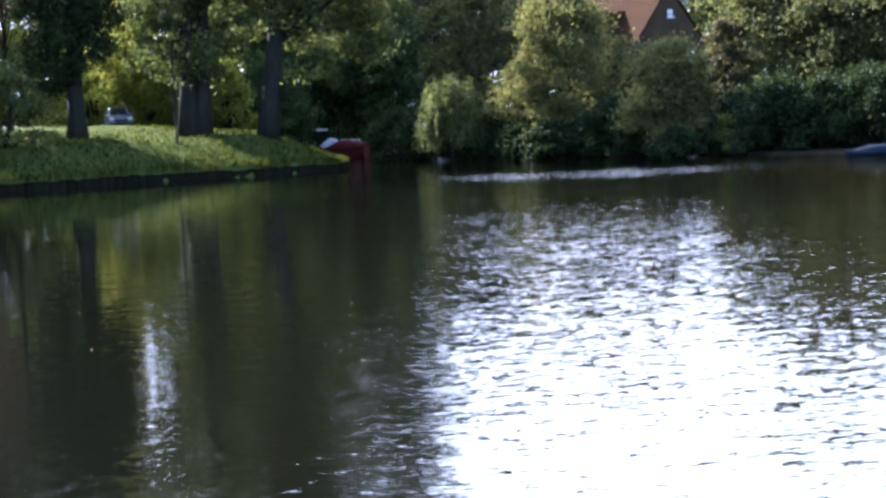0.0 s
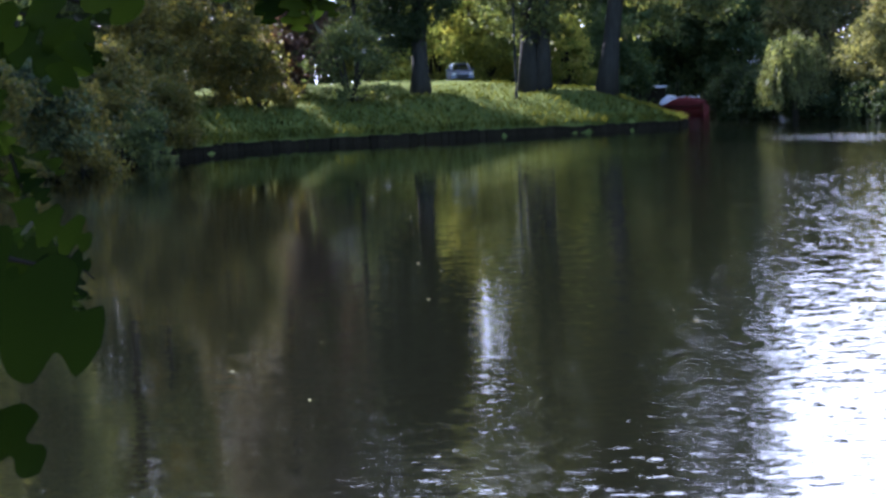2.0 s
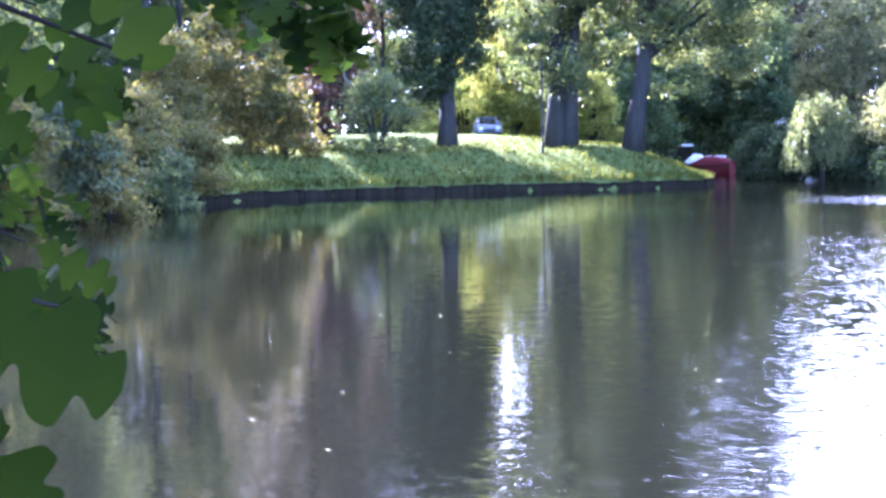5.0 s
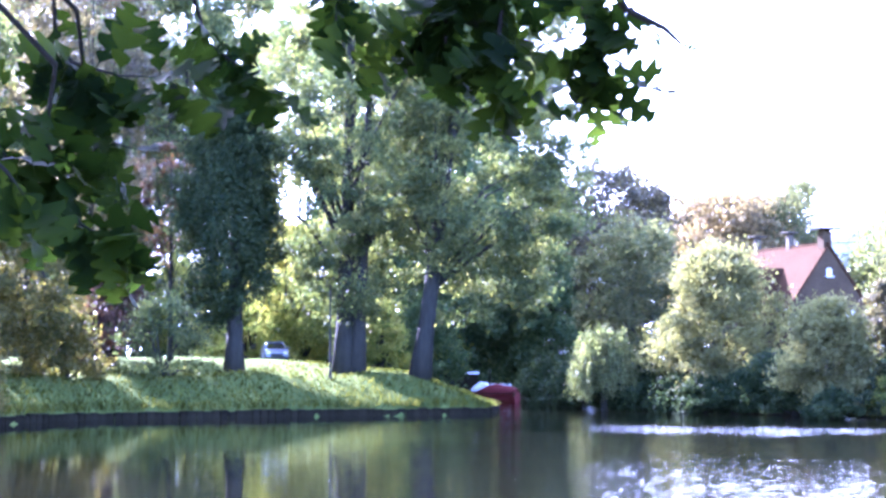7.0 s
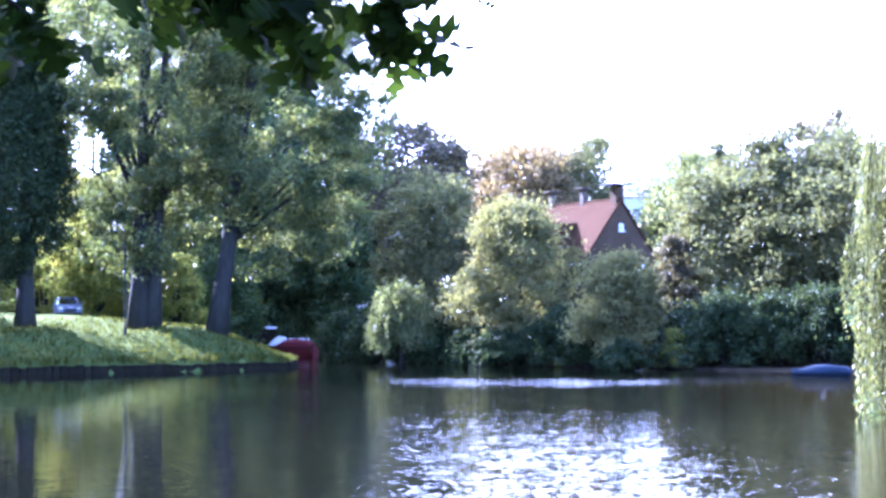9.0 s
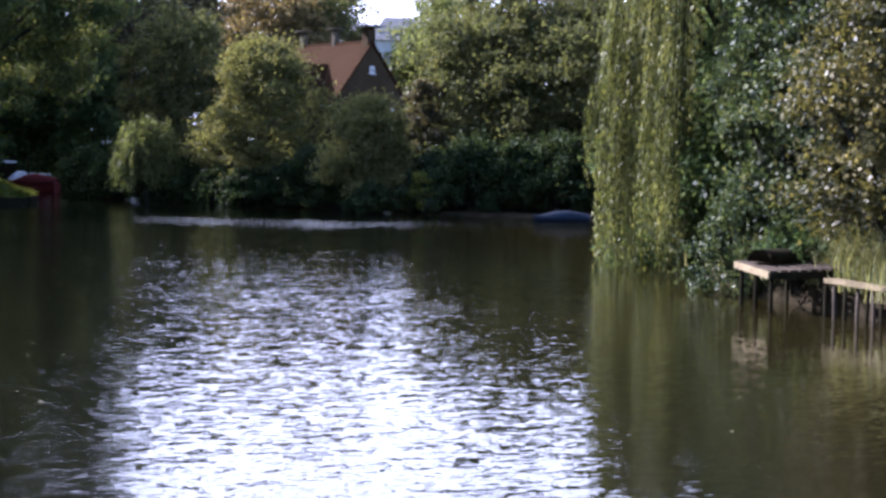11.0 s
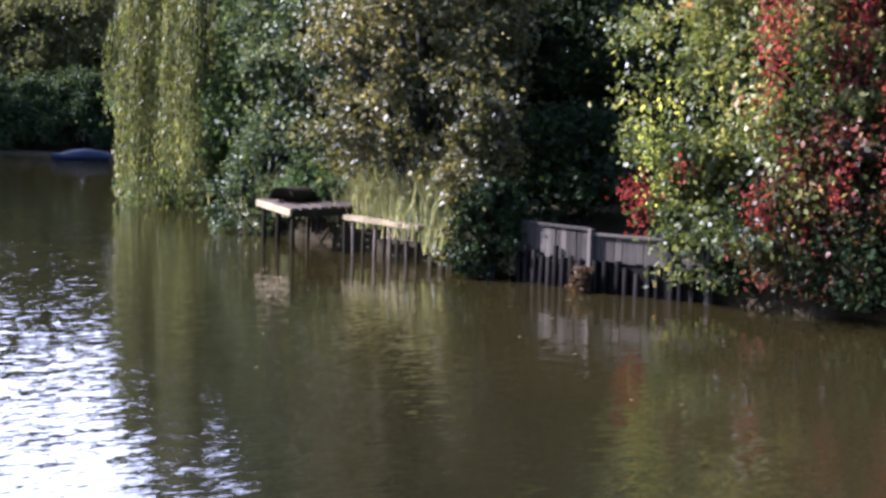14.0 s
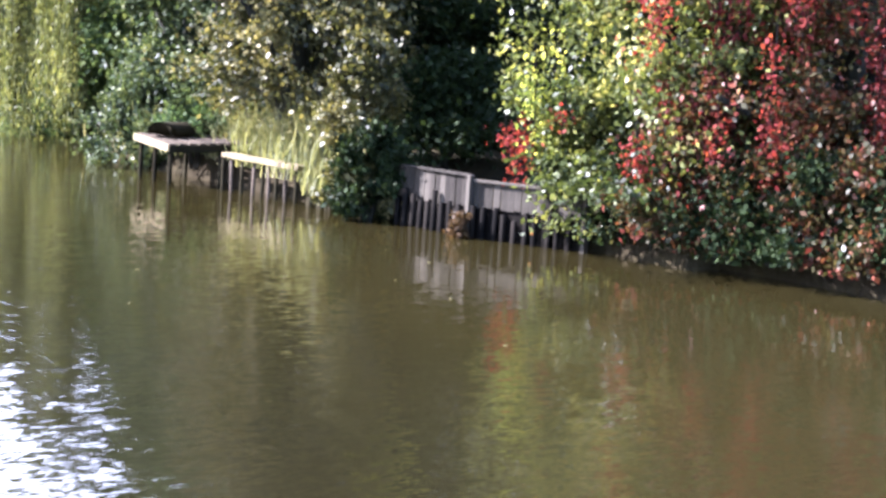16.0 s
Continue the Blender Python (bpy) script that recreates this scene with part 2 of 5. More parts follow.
    reach = n.math("MULTIPLY", n.math("SUBTRACT", xyz.outputs[1], 48.0), n.math("SUBTRACT", xyz.outputs[1], 48.0))
    reach = n.math("MULTIPLY", n.math("POWER", 2.718, n.math("MULTIPLY", reach, -0.003)), lee)
    side = n.math("MINIMUM", n.math("MAXIMUM", n.math("MULTIPLY", n.math("SUBTRACT", xyz.outputs[0], 0.5), 0.3), 0.0), 1.0)
    force = n.math("ADD", force, n.math("MULTIPLY", n.math("MULTIPLY", reach, side), 0.5))
    far = n.math("SUBTRACT", n.math("ADD", xyz.outputs[1], n.math("MULTIPLY", xyz.outputs[0], 1.87)), n.math("ADD", wander, 131.0))
    far = n.math("POWER", 2.718, n.math("MULTIPLY", n.math("MULTIPLY", far, far), -0.02))
    force = n.math("ADD", force, n.math("MULTIPLY", n.math("MULTIPLY", far, n.math("MINIMUM", n.math("MAXIMUM", n.math("SUBTRACT", xyz.outputs[1], 80.0), 0.0), 1.0)), 0.7))
    sc = n.add("VectorMath")
    sc.operation = "SCALE"
    n.link(total, sc.inputs[0])
    n.link(force, sc.inputs["Scale"])
    up = n.add("VectorMath")
    n.link(sc.outputs[0], up.inputs[0])
    up.inputs[1].default_value = (0, 0, 1)
    nm = n.add("VectorMath")
    nm.operation = "NORMALIZE"
    n.link(up.outputs[0], nm.inputs[0])
    n.link(nm.outputs[0], n.bsdf.inputs["Normal"])
    return n.mat


M_GROUND, M_WATER = ground_material(), water_material()
M_TIMBER = rough_material("weathered_timber", (0.085, 0.066, 0.036), (0.27, 0.213, 0.122), 9, (1, 1, 4), 0.85, 0.4, 0.01, by_object=0.3, spec=0.12)
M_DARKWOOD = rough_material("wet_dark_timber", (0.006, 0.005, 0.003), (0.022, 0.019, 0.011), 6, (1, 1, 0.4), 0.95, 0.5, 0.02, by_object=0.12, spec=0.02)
# near-black copy of the wet timber, shade under the fence in its colour
M_PILE = rough_material("shaded_wet_pile", (0.0025, 0.0022, 0.002), (0.012, 0.010, 0.008), 8, (1, 1, 0.3), 0.9, 0.5, 0.02, by_object=0.3, spec=0.04)
M_DECK = rough_material("dark_deck_boards", (0.018, 0.014, 0.010), (0.065, 0.05, 0.036), 9, (1, 1, 4), 0.85, 0.4, 0.01, by_object=0.3, spec=0.08)
M_GREYWOOD = rough_material("silvered_fence_wood", (0.013, 0.0112, 0.009), (0.052, 0.045, 0.036), 12, (3, 3, 0.4), 0.9, 0.4, 0.01, by_object=0.5, spec=0.08)
M_BRICK = rough_material("dark_brick", (0.030, 0.021, 0.012), (0.072, 0.050, 0.028), 6, (1, 1, 1), 0.95, 0.4, 0.02, spec=0.05)
M_TILE = rough_material("red_roof_tile", (0.027, 0.0138, 0.0066), (0.049, 0.0255, 0.0122), 4, (1, 1, 1), 0.95, 0.4, 0.02, by_object=0.35, spec=0.04)
# pale stone copied darker for the chimneys, their shade put into its colour
M_CHIMNEY = rough_material("shaded_chimney_stone", (0.045, 0.038, 0.026), (0.10, 0.086, 0.062), 5, spec=0.1)
M_STONE = rough_material("pale_stone", (0.35, 0.33, 0.30), (0.62, 0.60, 0.56), 5)
M_PLASTER = rough_material("white_plaster", (0.62, 0.62, 0.60), (0.82, 0.82, 0.80), 2)
M_SLATE = rough_material("dark_slate", (0.05, 0.055, 0.06), (0.12, 0.125, 0.135), 8)
M_REDCOVER = rough_material("red_boat_cover", (0.065, 0.011, 0.010), (0.105, 0.018, 0.015), 3, rough=0.8, spec=0.08)
M_BLUECOVER = rough_material("blue_tarpaulin", (0.007, 0.012, 0.022), (0.014, 0.024, 0.042), 3, rough=0.6, spec=0.15)
M_HULL = rough_material("boat_hull_paint", (0.55, 0.54, 0.50), (0.78, 0.77, 0.74), 3, rough=0.4)
M_CARPAINT = rough_material("silver_car_paint", (0.55, 0.57, 0.60), (0.66, 0.68, 0.70), 2, rough=0.25, bump=0.02, metal=0.5)
M_TYRE = rough_material("tyre_rubber", (0.015, 0.015, 0.015), (0.03, 0.03, 0.03), 20)
M_GLASS = rough_material("dark_window_glass", (0.01, 0.012, 0.014), (0.02, 0.024, 0.028), 2, rough=0.05, bump=0.0, spec=0.9)
M_IRON = rough_material("dark_painted_iron", (0.005, 0.006, 0.006), (0.012, 0.014, 0.013), 20, rough=0.6, spec=0.2)

M_BLUECAR = rough_material("blue_grey_car_paint", (0.06, 0.075, 0.11), (0.09, 0.11, 0.15), 2, rough=0.3, bump=0.02, metal=0.3, spec=0.5)
M_PALEWILLOW = leaf_material("leaf_pale_willow", [(0.1, (0.0574, 0.0754, 0.0240)), (0.5, (0.1196, 0.1379, 0.0458)), (1.0, (0.2010, 0.2133, 0.0916))], 0.5, 0.55)


# ---- builders ----
def mesh_of(name, verts, faces, smooth=False):
    me = bpy.data.meshes.new(name)
    me.from_pydata([tuple(v) for v in verts], [], [tuple(f) for f in faces])
    if smooth:
        me.polygons.foreach_set("use_smooth", [True] * len(me.polygons))
    me.update()
    return me


def quads_mesh(name, corners):
    """A mesh of loose leaves from an array of shape (n, 3 or 4, 3)."""
    n, k = corners.shape[:2]
    me = bpy.data.meshes.new(name)
    me.vertices.add(k * n)
    me.vertices.foreach_set("co", corners.astype(np.float32).ravel())
    me.loops.add(k * n)
    me.loops.foreach_set("vertex_index", np.arange(k * n, dtype=np.int32))
    me.polygons.add(n)
    me.polygons.foreach_set("loop_start", np.arange(0, k * n, k, dtype=np.int32))
    me.update(calc_edges=True)
    return me


def part(name, data, material, parent=None, label="", m=None):
    """Link a mesh, or a bmesh, as one object under its thing."""
    if isinstance(data, bmesh.types.BMesh):
        me = bpy.data.meshes.new(name)
        data.to_mesh(me)
        data.free()
        data = me
    if material and not data.materials:
        data.materials.append(material)
    ob = new(name, data)
    if parent:
        ob.parent = parent
    if m is not None:
        ob.matrix_basis = m
    return tagged(ob, label)


def thing(name, x, y, z, label, category, group="", kind="", turn=0):
    ob = new(name)
    ob.empty_display_size = 0.3
    ob.matrix_basis = pose(x, y, z, 0, 0, turn)
    return tagged(ob, label, category, group, kind)


def tube(verts, faces, pts, radii, sides=8):
    """Append a tapered tube along pts."""
    start = len(verts)
    pts = [Vector(p) for p in pts]
    for i, (p, r) in enumerate(zip(pts, radii)):
        d = (pts[min(i + 1, len(pts) - 1)] - pts[max(i - 1, 0)]).normalized()
        a = d.cross(Vector((0.31, 0.95, 0.05))).normalized()
        b = d.cross(a)
        for k in range(sides):
            w = 2 * math.pi * k / sides
            verts.append(p + (a * math.cos(w) + b * math.sin(w)) * r)
    for i in range(len(pts) - 1):
        for k in range(sides):
            k2 = (k + 1) % sides
            faces.append((start + i * sides + k, start + i * sides + k2, start + (i + 1) * sides + k2, start + (i + 1) * sides + k))
    faces.append(tuple(start + k for k in reversed(range(sides))))
    faces.append(tuple(start + (len(pts) - 1) * sides + k for k in range(sides)))


def box(bm, x0, x1, y0, y1, z0, z1, m=None, bevel=0.0):
    vs = [bm.verts.new((x, y, z)) for z in (z0, z1) for y in (y0, y1) for x in (x0, x1)]
    for f in ((0, 2, 3, 1), (4, 5, 7, 6), (0, 1, 5, 4), (2, 6, 7, 3), (0, 4, 6, 2), (1, 3, 7, 5)):
        bm.faces.new([vs[i] for i in f])
    if m is not None:
        bmesh.ops.transform(bm, matrix=m, verts=vs)
    if bevel:
        es = {e for v in vs for e in v.link_edges}
        bmesh.ops.bevel(bm, geom=list(es), offset=bevel, segments=2, affect="EDGES", profile=0.6)
    return vs


def unit(rng, n):
    v = rng.normal(size=(n, 3))
    return v / np.linalg.norm(v, axis=1, keepdims=True)


def leaf_quads(rng, centres, length, width, droop=0.0, face=0.35, far=False):
    """Pointed leaves, each a diamond bent along its rib; far ones are plain blades."""
    n = len(centres)
    along = unit(rng, n)
    along[:, 2] -= droop
    along /= np.linalg.norm(along, axis=1, keepdims=True)
    side = np.cross(along, unit(rng, n) + np.array([0, 0, face]))
    side /= np.linalg.norm(side, axis=1, keepdims=True) + 1e-9
    s = rng.uniform(0.6, 1.3, (n, 1))
    l, w = along * s * length * 0.5, side * s * width * 0.5
    if far:
        return np.stack([centres - l * 0.8 + w, centres + l, centres - l * 0.8 - w], 1)
    return np.stack([centres - l, centres + w - l * 0.15, centres + l, centres - w - l * 0.15], 1)


def clumps_of(rng, count, c, radii, inner=0.45):
    d = unit(rng, count)
    return np.array(c) + d * np.array(radii) * rng.uniform(inner, 1.0, (count, 1)) ** 0.6


def crown_points(rng, clumps, size, per):
    """Leaf places in clumps, denser on the outside of each."""
    out = []
    for c in clumps:
        k = int(per * rng.uniform(0.6, 1.4))
        s = size * rng.uniform(0.65, 1.35)
        d = rng.normal(0, 0.46 * s, (k, 3)) * (1 + 0.5 * rng.uniform(-1, 1, 3))
        d[:, 2] *= 0.75
        out.append(c + d)
    return np.concatenate(out)


def tree(x, y, z, h, spread, low, material, label, category="tree", trunk=0.35, clumps=60, per=230, leaf=0.3, lean=(0, 0), seed=1,
         name="tree", group="", twin=False, cone=0.0, clump=None, holes=(), tilt=0.5, off=(0, 0), face=0.6):
    """A tree or tall shrub: tapered trunk with limbs, crown of leaf clumps with gaps. low: height of the crown's foot."""
    rng = np.random.default_rng(seed)
    ob = thing(name, x, y, z, label, category, group, turn=0)
    mid, half = (h + low) / 2, (h - low) / 2
    cs = clumps_of(rng, clumps, (lean[0] * 0.6 + off[0], lean[1] * 0.6 + off[1], mid), (spread, spread, half))
    if cone:
        k = 1 - cone * np.clip((cs[:, 2:3] - low) / (h - low), 0, 1)
        cs[:, :2] *= k
    cs = cs[cs[:, 2] > max(low * 0.8, 0.25)]
    for hx, hz, r in holes:
        cs = cs[np.hypot(cs[:, 0] - hx, cs[:, 2] - hz) > r]
    verts, faces = [], []
    top = h * 0.86
    for k in range(2 if twin else 1):
        ox = (k - 0.25) * trunk * 1.25 if twin else 0.0
        pts, rad = [], []
        for i in range(9):
            f = i / 8
            wob = 0.12 * trunk * math.sin(3.1 * f + seed + k)
            pts.append((ox * (1 + f) + lean[0] * f + wob, lean[1] * f, -0.4 + (top + 0.4) * f))
            rad.append(trunk * (1.35 if i == 0 else 1.0) * (1 - 0.85 * f) * (0.8 if k else 1))
        tube(verts, faces, pts, rad, 12)
    part("trunk", mesh_of("trunk", verts, faces, True), M_BARK, ob)
    for c in cs[:14]:
        f = min(0.8, max(0.22, (c[2] - 0.28 * half) / max(h, 0.1) * 0.8))
        a = Vector((lean[0] * f, lean[1] * f, top * f))
        b = Vector(c)
        m = a.lerp(b, 0.55) + Vector((0, 0, 0.12 * (b - a).length))
        r = trunk * 0.3 * (1 - 0.6 * f)
        verts, faces = [], []
        tube(verts, faces, [a, m, b], [r, r * 0.6, r * 0.18], 6)
        part("limb", mesh_of("limb", verts, faces, True), M_BARK, ob)
    far = leaf > 0.19
    if far:
        leaf, per = leaf * 1.0, per * 1.15
    pts = crown_points(rng, cs, clump or spread * 0.30, per)
    for hx, hz, r in holes:
        pts = pts[np.hypot(pts[:, 0] - hx, (pts[:, 2] - hz) * 1.3) > r * rng.uniform(0.75, 1.1, len(pts))]
    part("crown", quads_mesh("crown", leaf_quads(rng, pts, leaf, leaf * 0.62, tilt, face, far=far)), material, ob)
    return ob


def weeping(x, y, z, h, spread, foot, material, label, bunches=90, strands=14, leaf=(0.2, 0.05), seed=1, trunk=0.4, per=70, back=(0, 0), droop=1.8):
    """A weeping willow: bunches of hanging strands set with narrow leaves, dark gaps between them."""
    rng = np.random.default_rng(seed)
    ob = thing("weeping_willow", x, y, z, label, "tree")
    verts, faces = [], []
    bx, by = back
    tube(verts, faces, [(bx, by, -0.6), (bx, by, h * 0.3), (bx * 0.7, by * 0.7, h * 0.6), (0, 0, h * 0.85)], [trunk * 1.3, trunk, trunk * 0.7, trunk * 0.25], 10)
    part("trunk", mesh_of("trunk", verts, faces, True), M_BARK, ob)
    pts, sv, sf = [], [], []
    for i in range(bunches):
        a = rng.uniform(0, 2 * math.pi)
        r = spread * rng.uniform(0.05, 1.0) ** 0.4
        top = Vector((math.cos(a) * r, math.sin(a) * r, h * (1.0 - 0.5 * (r / spread) ** 2.4) * rng.uniform(0.82, 1.02)))
        if i % 2 == 0:
            m = Vector((top.x * 0.45, top.y * 0.45, top.z * 0.9 + 0.06 * h))
            verts, faces = [], []
            tube(verts, faces, [(bx * 0.8, by * 0.8, h * 0.45), m, top], [trunk * 0.26, trunk * 0.15, trunk * 0.04], 6)
            part("limb", mesh_of("limb", verts, faces, True), M_BARK, ob)
        reach = rng.uniform(0, 1) ** 1.8 * 0.65
        width = rng.uniform(0.016, 0.045) * spread
        for s in range(int(strands * rng.uniform(0.6, 1.5))):
            p = top + Vector((rng.normal(0, width), rng.normal(0, width), rng.normal(0, 0.03 * h)))
            end = foot + (p.z - foot) * min(0.9, max(0.0, reach + rng.normal(0.06, 0.09)))
            out = Vector((p.x, p.y, 0)).normalized() * rng.uniform(0.03, 0.12) * spread
            sway = rng.normal(0, 0.022 * spread, 2)
            k = max(8, int(per * (p.z - end) / h))
            u = np.linspace(0, 1, k)
            line = np.stack([p.x + out.x * np.sin(u * 1.6) + sway[0] * u ** 2, p.y + out.y * np.sin(u * 1.6) + sway[1] * u ** 2, p.z + (end - p.z) * u], 1)
            pts.append(line + rng.normal(0, leaf[0] * 0.3, line.shape))
            if s % 3 == 0:
                tube(sv, sf, [line[j] for j in (0, k // 3, 2 * k // 3, k - 1)], [0.012, 0.01, 0.008, 0.005], 3)
    part("twig_work", mesh_of("twig_work", sv, sf), M_TWIG, ob)
    part("crown", quads_mesh("crown", leaf_quads(rng, np.concatenate(pts), leaf[0], leaf[1], droop, 0.0)), material, ob)
    return ob


def shrub(x, y, z, h, spread, material, label, seed=1, clumps=60, per=220, leaf=0.24, clump=None, name="shrub", depth=1.0, foot=0.05):
    """A shrub leafy down to its foot, widest low, with stems inside."""
    rng = np.random.default_rng(seed)
    ob = thing(name, x, y, z, label, "shrub")
    u = rng.uniform(0, 1, clumps) ** 0.8
    a = rng.uniform(0, 2 * math.pi, clumps)
    rad = spread * np.sqrt(np.clip(1 - (u * 0.97) ** 2.2, 0, 1)) * rng.uniform(0.35, 1.0, clumps) ** 0.5 * (0.72 + 0.55 * rng.uniform(0, 1, clumps) ** 2)
    cs = np.stack([rad * np.cos(a), rad * np.sin(a) * depth, foot * h + u * h * (0.96 - foot)], 1)
    for i in range(7):
        c = Vector(cs[rng.integers(len(cs))])
        verts, faces = [], []
        tube(verts, faces, [(rng.normal(0, 0.1 * spread), rng.normal(0, 0.1 * spread), -0.3), (c.x * 0.5, c.y * 0.5, c.z * 0.65 + 0.2), c], [0.022 * h, 0.014 * h, 0.004 * h], 6)
        part("stem", mesh_of("stem", verts, faces, True), M_BARK, ob)
    far = leaf > 0.21
    if far:
        leaf, per = leaf * 1.0, per * 1.15
    pts = crown_points(rng, cs, clump or spread * 0.33, per)
    pts = pts[pts[:, 2] > -0.25 if foot <= 0 else pts[:, 2] > 0.02]
    part("crown", quads_mesh("crown", leaf_quads(rng, pts, leaf, leaf * 0.62, 0.45, far=far)), material, ob)
    return ob


def ground_height(px, py):
    """Height of the bank at a place: the pond lies inside OUTLINE."""
    d = pond_distance(px, py)
    left = smooth((2.5 - (px - 0.02 * py)) / 4) * smooth((py - 30) / 30)
    near = smooth((20 - py) / 12)
    right = smooth((px - 10) / 5) * smooth((70 - py) / 20) * (1 - near)
    hl = 0.55 + 1.95 * np.clip(d / 5.0, 0, 1) + 0.75 * np.clip((d - 4.8) / 6, 0, 1) + 0.6 * np.clip((d - 9) / 8, 0, 1)
    hr = 0.45 + 0.6 * np.clip(d / 5, 0, 1)
    hn = 0.5 + 1.1 * np.clip(d / 3.5, 0, 1)
    hf = 0.10 + 0.8 * np.clip((d - 1) / 14, 0, 1)
    rest = np.clip(1 - left - near - right, 0, 1)
    tot = left + near + right + rest
    hh = (left * hl + near * hn + right * hr + rest * hf) / tot
    dip = np.clip(d / 0.35 + 1, 0, 1)
    return np.where(d > 0, hh + 0.10 * np.sin(px * 0.9 + 1.3 * np.sin(py * 0.5)) * np.clip(d / 3, 0, 1), -1.4 + (hh + 1.4) * dip ** 2)


def smooth(t):
    t = np.clip(t, 0, 1)
    return t * t * (3 - 2 * t)


OUTLINE = np.array([(-40, 5), (-10, 4.5), (12, 4.5), (22, 6), (20.6, 12), (19.6, 16), (18.6, 20), (17.8, 24.5), (17.4, 29), (17.7, 34), (19.5, 40),
                    (21.5, 46), (27, 60), (32.5, 77), (31.5, 84), (25.8, 92), (22, 97.5), (16.6, 107), (10.8, 120), (7.6, 136), (5.2, 150), (-4, 156), (-9, 150),
                    (-3.5, 132), (0.4, 119), (2.9, 109), (2.3, 103.6), (-3.2, 101.8), (-8.1, 101.2), (-13.6, 98.8), (-18.4, 97.2), (-22, 95.5), (-24.8, 91), (-26, 78),
                    (-28, 70), (-36, 52), (-44, 30)], float)


def pond_distance(px, py):
    """Signed distance to the shore, positive on land."""
    px, py = np.asarray(px, float), np.asarray(py, float)
    best, inside = np.full(px.shape, 1e9), np.zeros(px.shape, bool)
    for (ax, ay), (bx, by) in zip(OUTLINE, np.roll(OUTLINE, -1, 0)):
        t = np.clip(((px - ax) * (bx - ax) + (py - ay) * (by - ay)) / ((bx - ax) ** 2 + (by - ay) ** 2), 0, 1)
        best = np.minimum(best, np.hypot(px - ax - t * (bx - ax), py - ay - t * (by - ay)))
        if ay != by:
            inside ^= ((ay > py) != (by > py)) & (px < (bx - ax) * (py - ay) / (by - ay) + ax)
    return np.where(inside, -best, best)


def gz(px, py):
    return float(ground_height(np.array([float(px)]), np.array([float(py)]))[0])


def at(az, d):
    return d * math.sin(radians(az)), d * math.cos(radians(az))


# ---- ground and water ----
def build_ground():
    gx = np.concatenate([[-1800, -700, -300, -160, -100], np.arange(-70, 61, 0.9), [75, 100, 160, 300, 700, 1800]])
    gy = np.concatenate([[-1800, -700, -300, -120, -50, -20], np.arange(-8, 161, 0.9), [172, 190, 240, 320, 500, 900, 1800]])
    X, Y = np.meshgrid(gx, gy)
    Z = ground_height(X, Y)
    verts = np.stack([X.ravel(), Y.ravel(), Z.ravel()], 1)
    nx = len(gx)
    i = (np.arange(len(gy) - 1)[:, None] * nx + np.arange(nx - 1)[None]).ravel()
    me = mesh_of("ground", verts, np.stack([i, i + 1, i + 1 + nx, i + nx], 1).tolist(), True)
    tagged(part("ground", me, M_GROUND), "grassy park banks round the pond", "ground", kind="structure")
    bm = bmesh.new()
    vs = [bm.verts.new((x, y, 0)) for x, y in ((-60, 0), (45, 0), (45, 158), (-60, 158))]
    bm.faces.new(vs)
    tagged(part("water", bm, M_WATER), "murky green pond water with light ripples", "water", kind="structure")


build_ground()


def revetment():
    """Dark timber edging along the park bank, board by board."""
    ob = thing("revetment", 0, 0, 0, "dark wet timber edging along the grass bank", "revetment", kind="structure")
    rng = np.random.default_rng(4)
    boards = []
    for k in range(6):
        bm = bmesh.new()
        w = 0.215 + 0.012 * k
        box(bm, -w, w, -0.30, 0.10 + 0.012 * k, -1.0, 0.46 + 0.012 * (k * 5 % 6))
        me = bpy.data.meshes.new("board")
        bm.to_mesh(me)
        bm.free()
        boards.append(me)
    line = [Vector((x, y, 0)) for x, y in OUTLINE[24:36]]
    for a, b in zip(line, line[1:]):
        n = max(2, int((b - a).length / 0.47))
        turn = math.degrees(math.atan2((b - a).y, (b - a).x)) 
        for i in range(n):
            p = a.lerp(b, (i + 0.5) / n)
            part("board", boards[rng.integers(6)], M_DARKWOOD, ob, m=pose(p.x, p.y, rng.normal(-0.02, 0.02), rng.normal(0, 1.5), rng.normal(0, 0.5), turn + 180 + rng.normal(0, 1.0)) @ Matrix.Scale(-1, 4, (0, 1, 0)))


revetment()

# ---- trees of the park bank ----
def plant(az, d, h, spread, low, mat, label, category="tree", **kw):
    x, y = at(az, d)
    return tree(x, y, gz(x, y), h, spread, low, mat, label, category, **kw)


def bush(az, d, h, spread, mat, label, **kw):
    x, y = at(az, d)
    return shrub(x, y, max(gz(x, y), -0.05), h, spread, mat, label, **kw)


plant(-1.25, 108.0, 31, 7.4, 3.4, M_OAK, "tall park tree with a thick dark trunk leaning on the bank", trunk=0.66, clumps=360, per=240, clump=1.2, lean=(3.4, 0.3), off=(2.4, 1.5), seed=11, leaf=0.29)
plant(-3.9, 109.0, 32, 7.6, 3.4, M_OAK, "tall twin-trunked park tree with a broad green crown", trunk=0.66, clumps=370, per=230, clump=1.2, lean=(0.6, 0.5), off=(0.2, 1.2), seed=12, twin=True, leaf=0.29, holes=((-3.3, 11.9, 1.5),))
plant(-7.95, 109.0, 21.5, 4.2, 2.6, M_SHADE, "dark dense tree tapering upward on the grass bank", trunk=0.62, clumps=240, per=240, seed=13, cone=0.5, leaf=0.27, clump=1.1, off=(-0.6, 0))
plant(-3.2, 134, 20, 4.2, 8.5, M_DARK, "dark leafy tree behind the end of the bank", trunk=0.4, clumps=120, per=250, seed=14, leaf=0.34)
